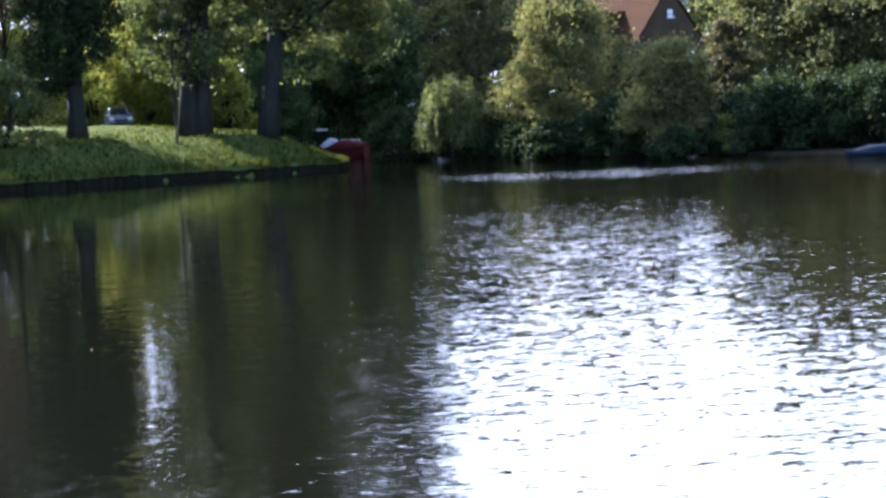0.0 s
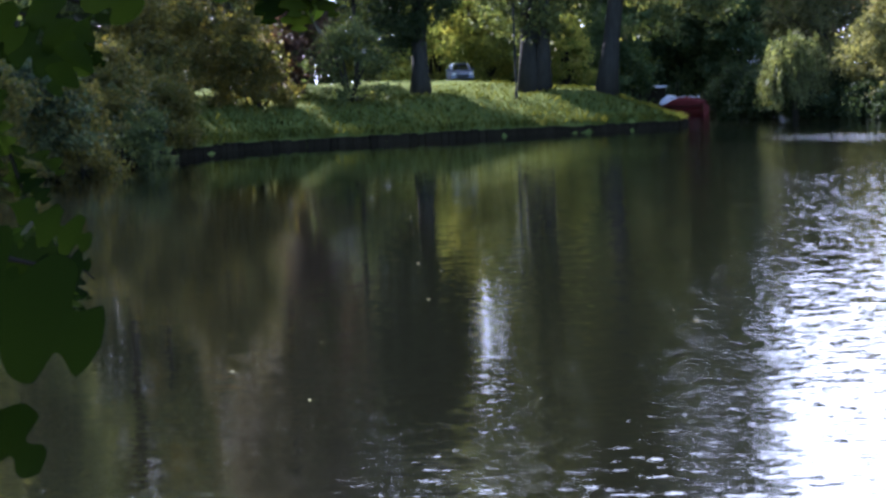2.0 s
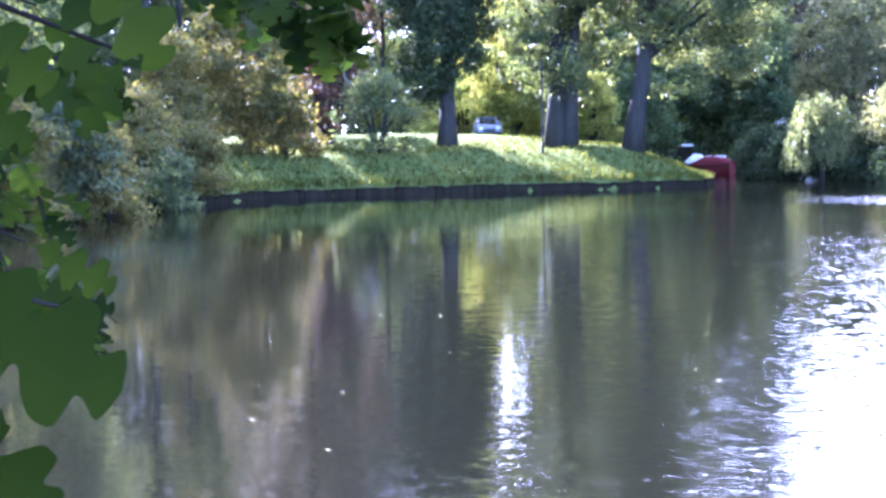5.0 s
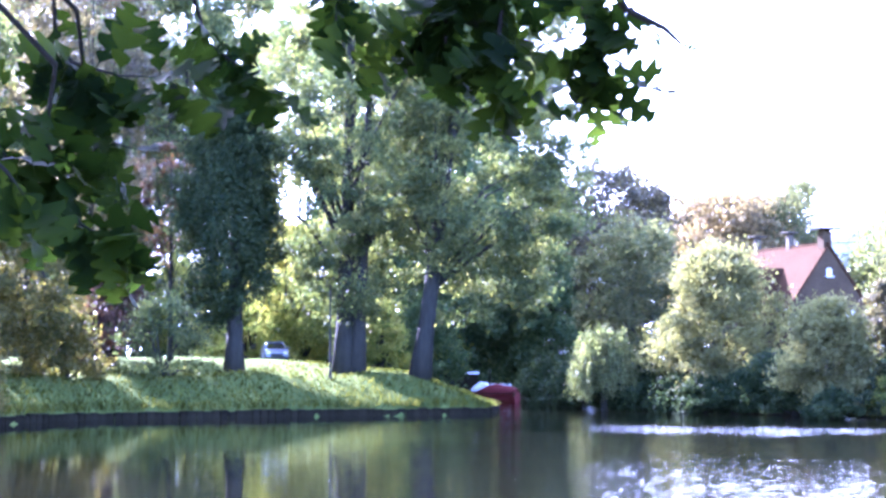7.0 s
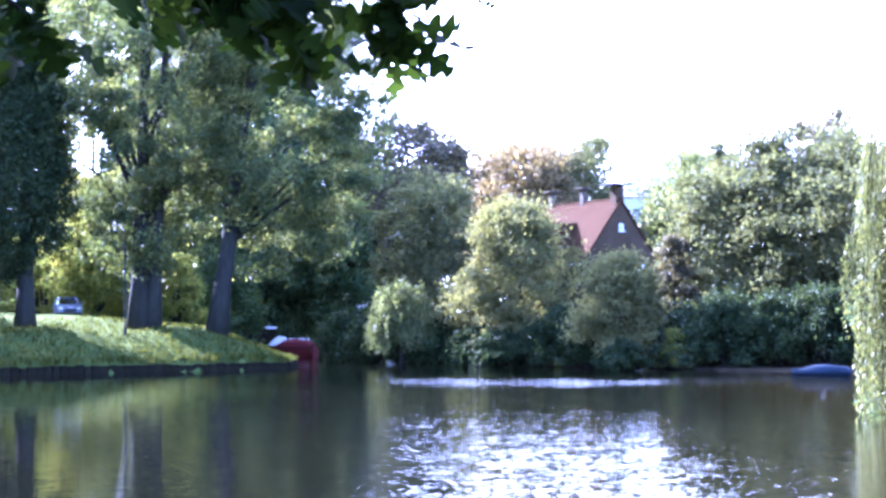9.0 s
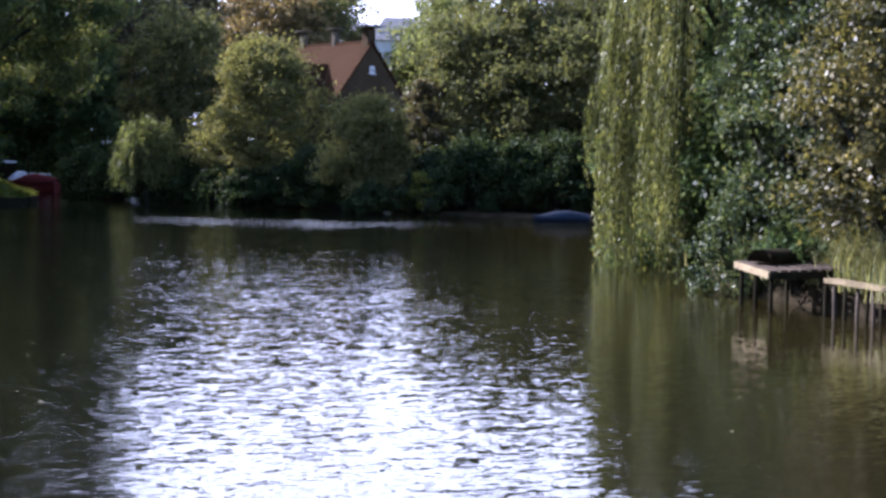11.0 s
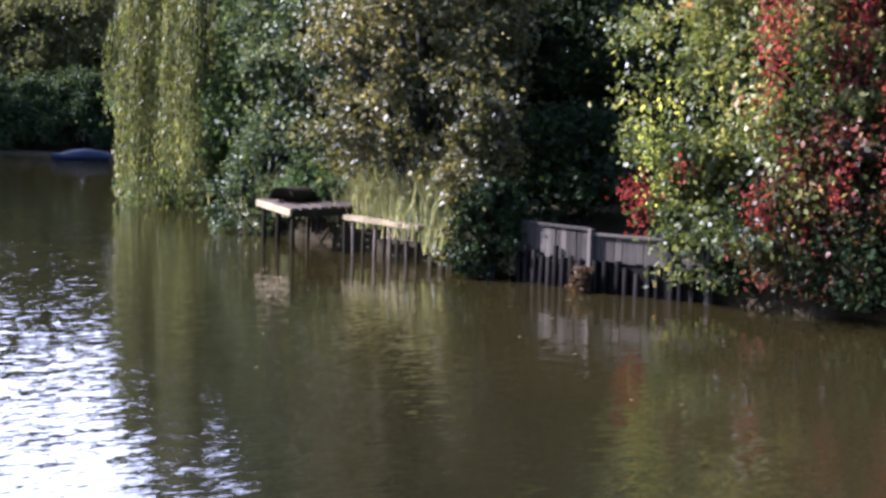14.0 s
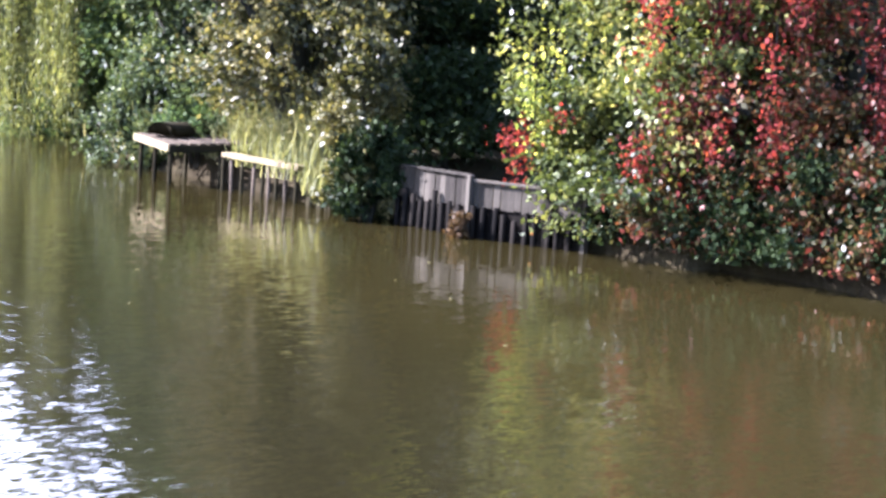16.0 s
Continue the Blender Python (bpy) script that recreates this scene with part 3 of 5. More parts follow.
plant(-3.4, 136, 24, 5.0, 9.0, M_DARK, "dark broad tree behind the bank", trunk=0.5, clumps=90, per=240, seed=15, leaf=0.38)
plant(1.75, 158, 31, 6.4, -2.0, M_DARK, "shaded tree beside the narrow water arm", trunk=0.4, clumps=190, per=260, seed=16, leaf=0.40)
plant(-10.2, 114.17, 16.31, 3.03, 6.5, M_RUST, "slender rust-red autumn tree behind the evergreen", trunk=0.2, clumps=18, per=150, seed=20, leaf=0.28)
plant(-15.5, 186, 54, 8.5, 6.0, M_DARK, "tall dark green tree behind the bank", trunk=0.5, clumps=130, per=200, seed=21, leaf=0.46)
plant(-18.8, 176, 50, 9, 3.0, M_OAK, "tall green tree behind the bank", trunk=0.5, clumps=130, per=200, seed=22, leaf=0.44)
plant(-24.0, 109.8, 23.4, 6.3, 3.0, M_OAK, "tall green tree at the park's edge", trunk=0.5, clumps=46, per=230, seed=23, leaf=0.4)
plant(-31.0, 93.6, 20.7, 6.3, 2.0, M_OAK, "broad green tree beyond the shrubs", trunk=0.5, clumps=95, per=230, seed=28, leaf=0.36)
plant(-6.3, 136.31, 12.23, 3.96, 0.5, M_LIGHT, "sunlit yellow-green tree beyond the lawn", trunk=0.2, clumps=70, per=220, seed=122, leaf=0.32)
plant(-3.0, 142, 35, 6.4, 11.0, M_OAK, "tall green tree behind the twin trunks", trunk=0.4, clumps=110, per=230, seed=130, leaf=0.4)
plant(0.2, 156, 31, 6.4, -2.0, M_DARK, "tall dark tree by the water arm", trunk=0.4, clumps=170, per=230, seed=131, leaf=0.4)
plant(-11.9, 172, 50, 7.5, 12.0, M_MAUVE, "very tall bronze tree beyond the road", trunk=0.4, clumps=170, per=190, seed=132, leaf=0.46)
for k, (az, d, h) in enumerate([(-17.4, 101, 22), (-22.0, 87, 19)]):
    tagged(plant(az, d, h, 3.6, 9.5, M_OAK if k % 2 else M_BROWN, "slim park tree with a high light crown", trunk=0.22, clumps=20, per=150, seed=140 + k, leaf=0.32), group="slim trees on the bank crest")
plant(-9.7, 164, 47, 7.0, 10.0, M_OAK, "tall green tree behind the rust-red one", trunk=0.4, clumps=160, per=190, seed=126, leaf=0.44)
plant(-8.0, 168, 44, 4.6, 12.0, M_OAK, "tall green tree behind the dark one", trunk=0.4, clumps=90, per=200, seed=127, leaf=0.42)
plant(-13.8, 168, 45, 7.0, 4.0, M_DARK, "tall dark green tree on the plateau", trunk=0.45, clumps=130, per=200, seed=123, leaf=0.42)
plant(-18.6, 99.59, 27.61, 5.32, 11.0, M_OAK, "tall leafy tree on the plateau", trunk=0.45, clumps=60, per=200, seed=124, leaf=0.36)
plant(-24.0, 82.8, 24.3, 5.4, 3.0, M_OAK, "tall leafy tree behind the bank shrubs", trunk=0.45, clumps=130, per=230, seed=125, leaf=0.36)
bush(-17.9, 93.8, 7.61, 2.54, M_BROWN, "brown-leaved shrub on the bank crest", seed=117, clumps=60)
bush(-13.8, 103.24, 4.11, 2.17, M_BROWN, "low rusty shrub on the bank slope", seed=120, clumps=48, leaf=0.2, foot=-0.03)
plant(-15.2, 102.46, 11.24, 3.86, 0.2, M_BROWN, "autumn-brown shrub tree on the bank", trunk=0.2, clumps=100, per=270, seed=17, leaf=0.26)
bush(-12.3, 109.28, 7.46, 2.56, M_PURPLE, "purple-leaved shrub on the bank", seed=18, clumps=60)
bush(-10.4, 104.38, 5.13, 2.91, M_OAK, "loose shrub with turning leaves on the bank slope", seed=19, clumps=48, per=80, leaf=0.24, foot=-0.03)
bush(-19.6, 82.08, 5.22, 2.75, M_BROWN, "brown-leaved shrub leaning over the bank", seed=24, clumps=70, leaf=0.22)
bush(-18.2, 84.07, 2.4, 1.6, M_SHRUB, "straggly green shrub at the water's edge", seed=121, clumps=40, leaf=0.2)
bush(-21.8, 76.27, 4.62, 2.77, M_SHRUB, "green shrub at the water's edge", seed=25, clumps=70, leaf=0.22)
bush(-24.3, 72, 7.2, 3.06, M_BROWN, "brown and orange shrub at the water's edge", seed=26, clumps=80, leaf=0.22)
bush(-27.5, 66.6, 7.2, 3.42, M_SHRUB, "tall green shrub at the water's edge", seed=27, clumps=80, leaf=0.22)
for k, (az, d, h, s) in enumerate([(-6.6, 144.5, 8.7, 4.2), (-2.6, 139.8, 7.0, 3.0), (-4.6, 141.0, 7.0, 3.3), (-9.5, 142.1, 9.3, 4.7), (-12.5, 139.8, 9.3, 4.7), (-15.5, 129.0, 8.7, 4.4), (-19, 112.5, 7.8, 3.9), (-22.5, 102.7, 7.3, 3.9)]):
    ob = bush(az, d, h, s, M_LIGHT if k < 4 else M_SHRUB, "sunlit yellow-green shrub beyond the lawn" if k < 4 else "green shrub behind the road", seed=30 + k, clumps=60, leaf=0.32)
    tagged(ob, group="shrubs beyond the lawn")

plant(-6.1, 124, 11.6, 2.9, 0.6, M_LIGHT, "light yellow-green tree in the sun beyond the lawn", trunk=0.15, clumps=80, per=190, clump=1.0, seed=199, leaf=0.28)
bush(-17.0, 88.6, 3.4, 2.1, M_BROWN, "brown shrub overhanging the bank edge", seed=200, clumps=56, per=180, leaf=0.21, foot=-0.08)
bush(-18.7, 81.5, 3.2, 2.2, M_OAK, "loose green shrub overhanging the bank edge", seed=201, clumps=56, per=180, leaf=0.2, foot=-0.08)
bush(-20.4, 76.2, 4.0, 2.4, M_BROWN, "rusty shrub trailing into the water", seed=202, clumps=60, per=180, leaf=0.2, foot=-0.08)
plant(-13.0, 112, 30, 4.6, 8.0, M_MAUVE, "tall bronze-leaved tree on the bank crest", trunk=0.3, clumps=110, per=200, clump=1.2, seed=140, leaf=0.31)
bush(15.3, 97.0, 2.3, 1.2, M_LIGHT, "small sunlit yellow-green shrub at the far shore", seed=205, clumps=30, per=150, leaf=0.2)
bush(-0.9, 131, 8.5, 3.0, M_DARK, "dark green shrub behind the leaning tree", seed=197, clumps=70, leaf=0.28)
bush(0.3, 152, 7.5, 2.8, M_DARK, "dark shrub by the mooring", seed=198, clumps=60, leaf=0.3)

for k, (az, d, h, s) in enumerate([(-5.3, 127.0, 6.5, 2.3), (-2.75, 124.7, 6.1, 2.1), (-7.4, 130.5, 7.5, 2.6), (-3.6, 131.6, 7.0, 2.1)]):
    tagged(bush(az, d, h, s, M_LIGHT, "bright yellow-green shrub in the sun behind the trunks", seed=180 + k, clumps=50, per=200, leaf=0.26), group="sunlit shrubs behind the trunks")

for k, (az, d, h, sp) in enumerate([(-14.7, 124, 36, 3.8), (-21.8, 124, 37, 4.4), (-25.0, 118, 36, 4.6)]):
    tagged(plant(az, d, h, sp, 8.0, M_OAK if k else M_MAUVE, "tall park tree shading the lawn", trunk=0.36, clumps=90, per=190, clump=1.3, seed=190 + k, leaf=0.36), group="tall trees behind the lawn")
plant(-5.6, 172, 48, 5.6, 25.0, M_OAK, "tall airy tree far behind the lawn", trunk=0.3, clumps=80, per=170, clump=1.4, seed=193, leaf=0.40)
plant(-1.2, 172, 44, 8.0, 12.0, M_OAK, "tall broad tree far behind the bank", trunk=0.4, clumps=150, per=200, clump=1.6, seed=194, leaf=0.42)

# ---- trees of the far shore ----
bush(9.4, 110, 11.2, 4.3, M_SILVER, "broad grey-green willow bush at the water", name="willow_bush", clumps=150, per=270, seed=41, leaf=0.26, clump=1.1)
bush(13.3, 98.5, 7.2, 3.0, M_SILVER, "rounded grey-green willow bush below the house", name="willow_bush", clumps=100, per=240, seed=42, leaf=0.24, clump=0.85)
plant(6.4, 124, 14.4, 4.4, -1.0, M_FAR, "round green tree behind the small willow", trunk=0.3, clumps=100, per=240, seed=43, leaf=0.32)
plant(5.6, 152, 21.5, 7.0, 4.0, M_MAUVE, "tall bronze tree in the distance", trunk=0.4, clumps=150, per=230, seed=44, leaf=0.42)
plant(9.7, 168, 21.5, 6.6, 5.0, M_TAWNY, "tall orange-brown tree behind the house", trunk=0.4, clumps=190, per=230, seed=46, leaf=0.42)
plant(11.8, 172, 21.5, 6.4, 5.0, M_FAR, "tall green tree behind the house", trunk=0.4, clumps=160, per=230, seed=47, leaf=0.42)
plant(17.0, 106, 14.2, 4.2, -1.5, M_FAR, "large green tree at the far shore", trunk=0.35, clumps=120, per=260, seed=48, leaf=0.3)
plant(18.9, 104, 14.5, 4.4, -1.5, M_FAR, "large dense green tree at the far shore", trunk=0.35, clumps=120, per=260, seed=49, leaf=0.3)
plant(22.0, 102, 14.4, 5.2, -1.5, M_FAR, "green tree at the far corner of the pond", trunk=0.35, clumps=190, per=260, seed=50, leaf=0.3)
plant(20.5, 145, 20.5, 5.5, 5.0, M_MAUVE, "tall bronze tree behind the far shore", trunk=0.4, clumps=74, per=230, seed=51, leaf=0.4)
plant(16.0, 150, 18.0, 5.5, 4.0, M_PALEWILLOW, "pale green tree behind the far shore", trunk=0.4, clumps=130, per=230, seed=52, leaf=0.4)
plant(15.2, 103.5, 8.8, 1.7, 0.0, M_MAUVE, "slender brownish tree beside the house", trunk=0.15, clumps=50, per=200, seed=53, leaf=0.24)
plant(25.5, 96, 16.0, 6.0, -1.0, M_FAR, "green tree behind the weeping willow", trunk=0.35, clumps=100, per=240, seed=54, leaf=0.34)
plant(30.5, 90, 16.0, 6.0, -1.0, M_FAR, "broad green tree behind the shrubs", trunk=0.35, clumps=100, per=240, seed=154, leaf=0.34)
# shrub row whose leaf colour holds the shade under the far trees
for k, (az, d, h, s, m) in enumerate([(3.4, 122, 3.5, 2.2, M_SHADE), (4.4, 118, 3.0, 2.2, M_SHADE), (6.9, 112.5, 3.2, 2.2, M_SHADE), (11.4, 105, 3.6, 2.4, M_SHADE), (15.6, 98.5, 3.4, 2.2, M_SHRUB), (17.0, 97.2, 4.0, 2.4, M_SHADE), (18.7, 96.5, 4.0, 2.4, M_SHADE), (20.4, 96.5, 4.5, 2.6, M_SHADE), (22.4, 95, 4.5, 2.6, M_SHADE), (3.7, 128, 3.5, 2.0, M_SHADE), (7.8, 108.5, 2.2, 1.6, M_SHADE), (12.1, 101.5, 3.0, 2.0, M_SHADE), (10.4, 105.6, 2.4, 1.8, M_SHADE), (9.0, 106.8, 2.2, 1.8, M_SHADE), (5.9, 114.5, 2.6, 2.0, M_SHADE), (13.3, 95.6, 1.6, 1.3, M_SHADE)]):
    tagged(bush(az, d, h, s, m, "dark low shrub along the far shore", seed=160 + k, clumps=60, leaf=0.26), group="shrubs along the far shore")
x, y = at(5.35, 112.5)
weeping(x, y, max(gz(x, y), 0), 6.4, 2.4, 0.8, M_PALEWILLOW, "small pale weeping willow at the far shore", bunches=120, strands=7, leaf=(0.32, 0.09), seed=55, trunk=0.2, per=36, droop=1.1)

# ---- trees of the near shore on the dock's side ----
weeping(20.7, 43.0, 0.2, 13.0, 3.6, -0.3, M_WILLOW, "big weeping willow trailing its strands over the water", bunches=46, strands=24, leaf=(0.18, 0.045), seed=61, trunk=0.42, per=120, back=(2.2, 2.4))
bush(27.0, 51, 9.0, 3.6, M_DARK, "dark shrub inside the willow's curtain", seed=161, clumps=90, per=240, leaf=0.2)
bush(25.6, 62, 9.0, 3.6, M_DARK, "dark shrub beyond the weeping willow", clumps=90, per=240, seed=174, leaf=0.24, foot=-0.03)
bush(24.6, 52.5, 3.0, 2.2, M_DARK, "low dark shrub at the willow's foot", clumps=60, per=220, seed=175, leaf=0.2, foot=-0.05)
bush(26.6, 40.4, 1.7, 1.4, M_SHRUB, "low green growth under the willow", clumps=50, per=220, seed=176, leaf=0.13, foot=-0.05)
bush(28.6, 37.6, 1.3, 0.9, M_DARK, "low dark growth behind the landing stage", clumps=40, per=200, seed=177, leaf=0.12, foot=-0.05)
bush(28.4, 40.6, 9.0, 1.9, M_SHRUB, "dense green shrub between willow and landing stage", clumps=120, per=270, seed=62, leaf=0.16, clump=0.7)
bush(30.2, 38.8, 10.0, 1.9, M_SHRUB, "tall green shrub behind the landing stage", clumps=150, per=240, seed=162, leaf=0.15, clump=0.5)
bush(32.6, 34.4, 8.6, 2.3, M_TAN, "tall shrub with turning tan leaves over the water", clumps=190, per=290, seed=63, leaf=0.14, clump=0.62, foot=0.17)
# the dark gap behind the fence is put into the leaf colour here
bush(35.6, 41, 5.0, 1.8, M_DEEP_SHADE, "dark shrub at the fence's end", clumps=70, per=260, seed=163, leaf=0.15, clump=0.55)
plant(36.8, 47, 14.0, 4.8, -2.0, M_DEEP_SHADE, "dark shady tree behind the fence", trunk=0.3, clumps=150, per=240, seed=64, leaf=0.2, clump=1.1)
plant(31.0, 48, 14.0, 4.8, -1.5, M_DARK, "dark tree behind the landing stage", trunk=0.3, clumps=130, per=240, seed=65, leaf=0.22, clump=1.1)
plant(41.5, 45, 17.0, 5.6, -1.5, M_DEEP_SHADE, "dark tree behind the vine", trunk=0.3, clumps=190, per=220, seed=66, leaf=0.22, clump=1.1)
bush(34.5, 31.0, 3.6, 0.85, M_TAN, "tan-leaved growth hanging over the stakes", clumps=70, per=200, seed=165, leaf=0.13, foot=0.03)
# shade of the overhang above is put into this growth's colour
bush(34.9, 30.4, 1.9, 0.75, M_DEEP_SHADE, "dark growth beside the fence", clumps=56, per=200, seed=203, leaf=0.13, foot=0.10)
bush(27.0, 40.2, 2.2, 1.2, M_SHRUB, "low green growth beside the landing stage", clumps=50, per=200, seed=166, leaf=0.14, foot=-0.05)
bush(43.4, 28.0, 2.4, 1.3, M_VINE, "vine leaves spilling over the bank stakes", clumps=60, per=220, seed=167, leaf=0.13, foot=-0.05)
bush(46.8, 26.9, 2.6, 1.3, M_MAROON, "dark vine spilling to the water", clumps=60, per=220, seed=168, leaf=0.13, foot=-0.05)
bush(51.0, 26.4, 2.4, 1.3, M_MAROON, "dark vine leaves trailing at the water", clumps=60, per=220, seed=169, leaf=0.13, foot=-0.05)
plant(34.8, 38.5, 8.4, 1.7, 4.6, M_LIGHT, "slender tree with bright yellow-green leaves", trunk=0.09, clumps=34, per=170, seed=170, leaf=0.17, clump=0.55)
bush(37.6, 33.5, 2.4, 1.5, M_DEEP_SHADE, "low dark shrub behind the fence", clumps=60, per=240, seed=173, leaf=0.16)
bush(39.2, 40.5, 4.0, 2.2, M_DEEP_SHADE, "dark shrub behind the fence", clumps=80, per=260, seed=164, leaf=0.16)
bush(45.9, 28.6, 11.0, 2.9, M_VINE, "vine-grown bush turning yellow over the water", name="vine_bush", clumps=270, per=270, seed=67, leaf=0.13, clump=0.6, foot=0.05)
bush(51.4, 28.4, 11.5, 3.1, M_MAROON, "tall bush hung with red creeper", name="vine_bush", clumps=230, per=260, seed=68, leaf=0.135, clump=0.7, foot=0.05)
plant(52, 38, 13.0, 5.5, -1.0, M_DARK, "dark tree behind the creeper", trunk=0.3, clumps=90, per=200, seed=69, leaf=0.24, clump=1.2)


# growth added over the mud; its dark colour stands for the undercut's shade
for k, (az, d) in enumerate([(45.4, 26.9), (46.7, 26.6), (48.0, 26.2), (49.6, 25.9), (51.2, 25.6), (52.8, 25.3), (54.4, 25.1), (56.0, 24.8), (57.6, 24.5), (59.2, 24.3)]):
    tagged(bush(az, d, 1.5, 0.95, (M_DEEP_SHADE, M_MAROON)[k % 2], "low dark growth at the water's edge", seed=210 + k, clumps=40, per=130, leaf=0.12, clump=0.42, foot=-0.12), group="growth under the vine")


def woods(az0, az1, d, h, n, mat, label, seed, leaf=0.95):
    """A far belt of trees: many leaf clumps over a row of trunks."""
    rng = np.random.default_rng(seed)
    a = np.radians(rng.uniform(az0, az1, n))
    top = h * (0.78 + 0.22 * np.sin(a * 38 + seed) * np.sin(a * 91))
    dd = d + rng.uniform(-4, 4, n)
    cs = np.stack([dd * np.sin(a), dd * np.cos(a), 1.0 + rng.uniform(0.0, 1.0, n) * top], 1)
    pts = crown_points(rng, cs, 2.2, 70)
    tagged(part("woods", quads_mesh("woods", leaf_quads(rng, pts, leaf, leaf * 0.67, 0.3, far=True)), mat), label, "woods", kind="stuff")


plant(-6.2, 135, 22.5, 2.4, 15.0, M_OAK, "slender tree beyond the lawn", trunk=0.12, clumps=13, per=130, seed=178, leaf=0.34)
# belt in the darkened leaf, to deepen the gaps and the water's reflection
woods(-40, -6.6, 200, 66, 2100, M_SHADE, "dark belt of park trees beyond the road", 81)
woods(-40, -11.8, 168, 36, 1150, M_OAK, "tall belt of park trees before the far one", 85, 0.8)
woods(-9, 0, 150, 8, 150, M_LIGHT, "sunlit low trees beyond the lawn", 82)
plant(0.9, 153, 25, 6.6, -3.0, M_DARK, "dense dark tree closing the water arm", trunk=0.4, clumps=150, per=220, seed=171, leaf=0.5)
plant(3.5, 145, 14, 2.8, -2.0, M_DARK, "dark leafy tree beside the moored boats", trunk=0.25, clumps=110, per=280, seed=172, leaf=0.36)
woods(-1, 24, 205, 15, 420, M_OAK, "far belt of trees behind the houses", 83)
woods(29, 75, 62, 29, 1350, M_DARK, "dark trees behind the garden shore", 84, 0.55)


woods(-7.4, -3.6, 196, 13, 160, M_OAK, "low belt of trees beyond the lawn", 86, 0.7)
woods(-4.2, 3.4, 196, 27, 520, M_DARK, "belt of trees behind the water arm", 87, 0.8)


def bank_grass():
    """Uneven tufts over the park bank, hanging over its timber edge."""
    rng = np.random.default_rng(90)
    n = 90000
    px, py = rng.uniform(-36, 4, n), rng.uniform(72, 116, n)
    d = pond_distance(px, py)
    k = (d > 0.02) & (d < 12) & (rng.uniform(0, 1, n) < np.exp(-d / 5) + 0.1)
    px, py, d = px[k], py[k], d[k]
    b = np.stack([px, py, ground_height(px, py) - 0.03], 1)
    m = len(b)
    h = rng.uniform(0.10, 0.30, m) * (1 + 0.8 * (d < 0.6))
    a = rng.uniform(0, 2 * math.pi, m)
    lean = np.stack([np.cos(a), np.sin(a), 0 * a], 1) * (h * 0.7)[:, None]
    side = np.stack([-np.sin(a), np.cos(a), 0 * a], 1) * rng.uniform(0.03, 0.07, m)[:, None]
    top = b + lean + np.stack([0 * h, 0 * h, h], 1)
    q = np.stack([b - side, b + side, top + side * 0.3, top - side * 0.3], 1)
    tagged(part("grass", quads_mesh("grass", q), M_GRASS), "uneven grass tufts on the park bank", "grass", kind="stuff")


bank_grass()


def floating_leaves():
    """A few fallen leaves lying on the water."""
    rng = np.random.default_rng(95)
    n = 90
    c = np.stack([rng.uniform(-6, 16, n), rng.uniform(13, 46, n), np.full(n, 0.006)], 1)
    a = rng.uniform(0, 2 * math.pi, n)
    l = np.stack([np.cos(a), np.sin(a), 0 * a], 1) * rng.uniform(0.025, 0.05, (n, 1))
    w = np.stack([-np.sin(a), np.cos(a), 0 * a], 1) * rng.uniform(0.015, 0.03, (n, 1))
    tagged(part("fallen_leaves", quads_mesh("fallen_leaves", np.stack([c - l, c + w, c + l, c - w], 1)), M_REED), "scattered fallen leaves on the water", "leaves", kind="stuff")


floating_leaves()


# ---- house on the far shore ----
def strip_roof(u0, u1, v0, v1, z0, z1, courses, over=0.0):
    """One slope of tiled courses, each lapping the one below: from the eave at u0, z0 up to the ridge at u1, z1, along v."""
    nx, nz = (-(z1 - z0), (u1 - u0)) if u1 > u0 else ((z1 - z0), -(u1 - u0))
    ln = math.hypot(nx, nz)
    nx, nz = nx / ln * 0.06, nz / ln * 0.06
    prof = []
    for i in range(courses):
        for f, k in ((i / courses, 1.6), ((i + 1) / courses, 0.4)):
            prof.append((u0 + (u1 - u0) * f + nx * k, z0 + (z1 - z0) * f + nz * k))
    prof += [(u1 - nx * 2, z1 - nz * 2), (u0 - nx * 2, z0 - nz * 2)]
    n = len(prof)
    verts = [(u, v0 - over, z) for u, z in prof] + [(u, v1 + over, z) for u, z in prof]
    faces = [(k, (k + 1) % n, n + (k + 1) % n, n + k) for k in range(n)] + [tuple(range(n)), tuple(reversed(range(n, 2 * n)))]
    me = mesh_of("roof", verts, faces)
    return me


def window(parent, u, v, z, w, h, facing):
    """A framed window set into a wall; facing: turn in degrees of its outside."""
    m = pose(u, v, z, 0, 0, facing)
    bm = bmesh.new()
    for x0, x1, z0, z1 in ((-w / 2, -w / 2 + 0.07, 0, h), (w / 2 - 0.07, w / 2, 0, h), (-w / 2, w / 2, 0, 0.07), (-w / 2, w / 2, h - 0.07, h), (-0.03, 0.03, 0, h), (-w / 2, w / 2, h * 0.6, h * 0.6 + 0.05)):
        box(bm, x0, x1, -0.06, 0.03, z0, z1)
    win = part("window", bm, M_PLASTER, parent, "white-framed window", m)
    bm = bmesh.new()
    box(bm, -w / 2 + 0.05, w / 2 - 0.05, -0.035, -0.02, 0.05, h - 0.05)
    part("pane", bm, M_GLASS, win)
    bm = bmesh.new()
    box(bm, -w / 2 - 0.1, w / 2 + 0.1, -0.18, 0.0, -0.1, -0.004)
    part("sill", bm, M_STONE, win)


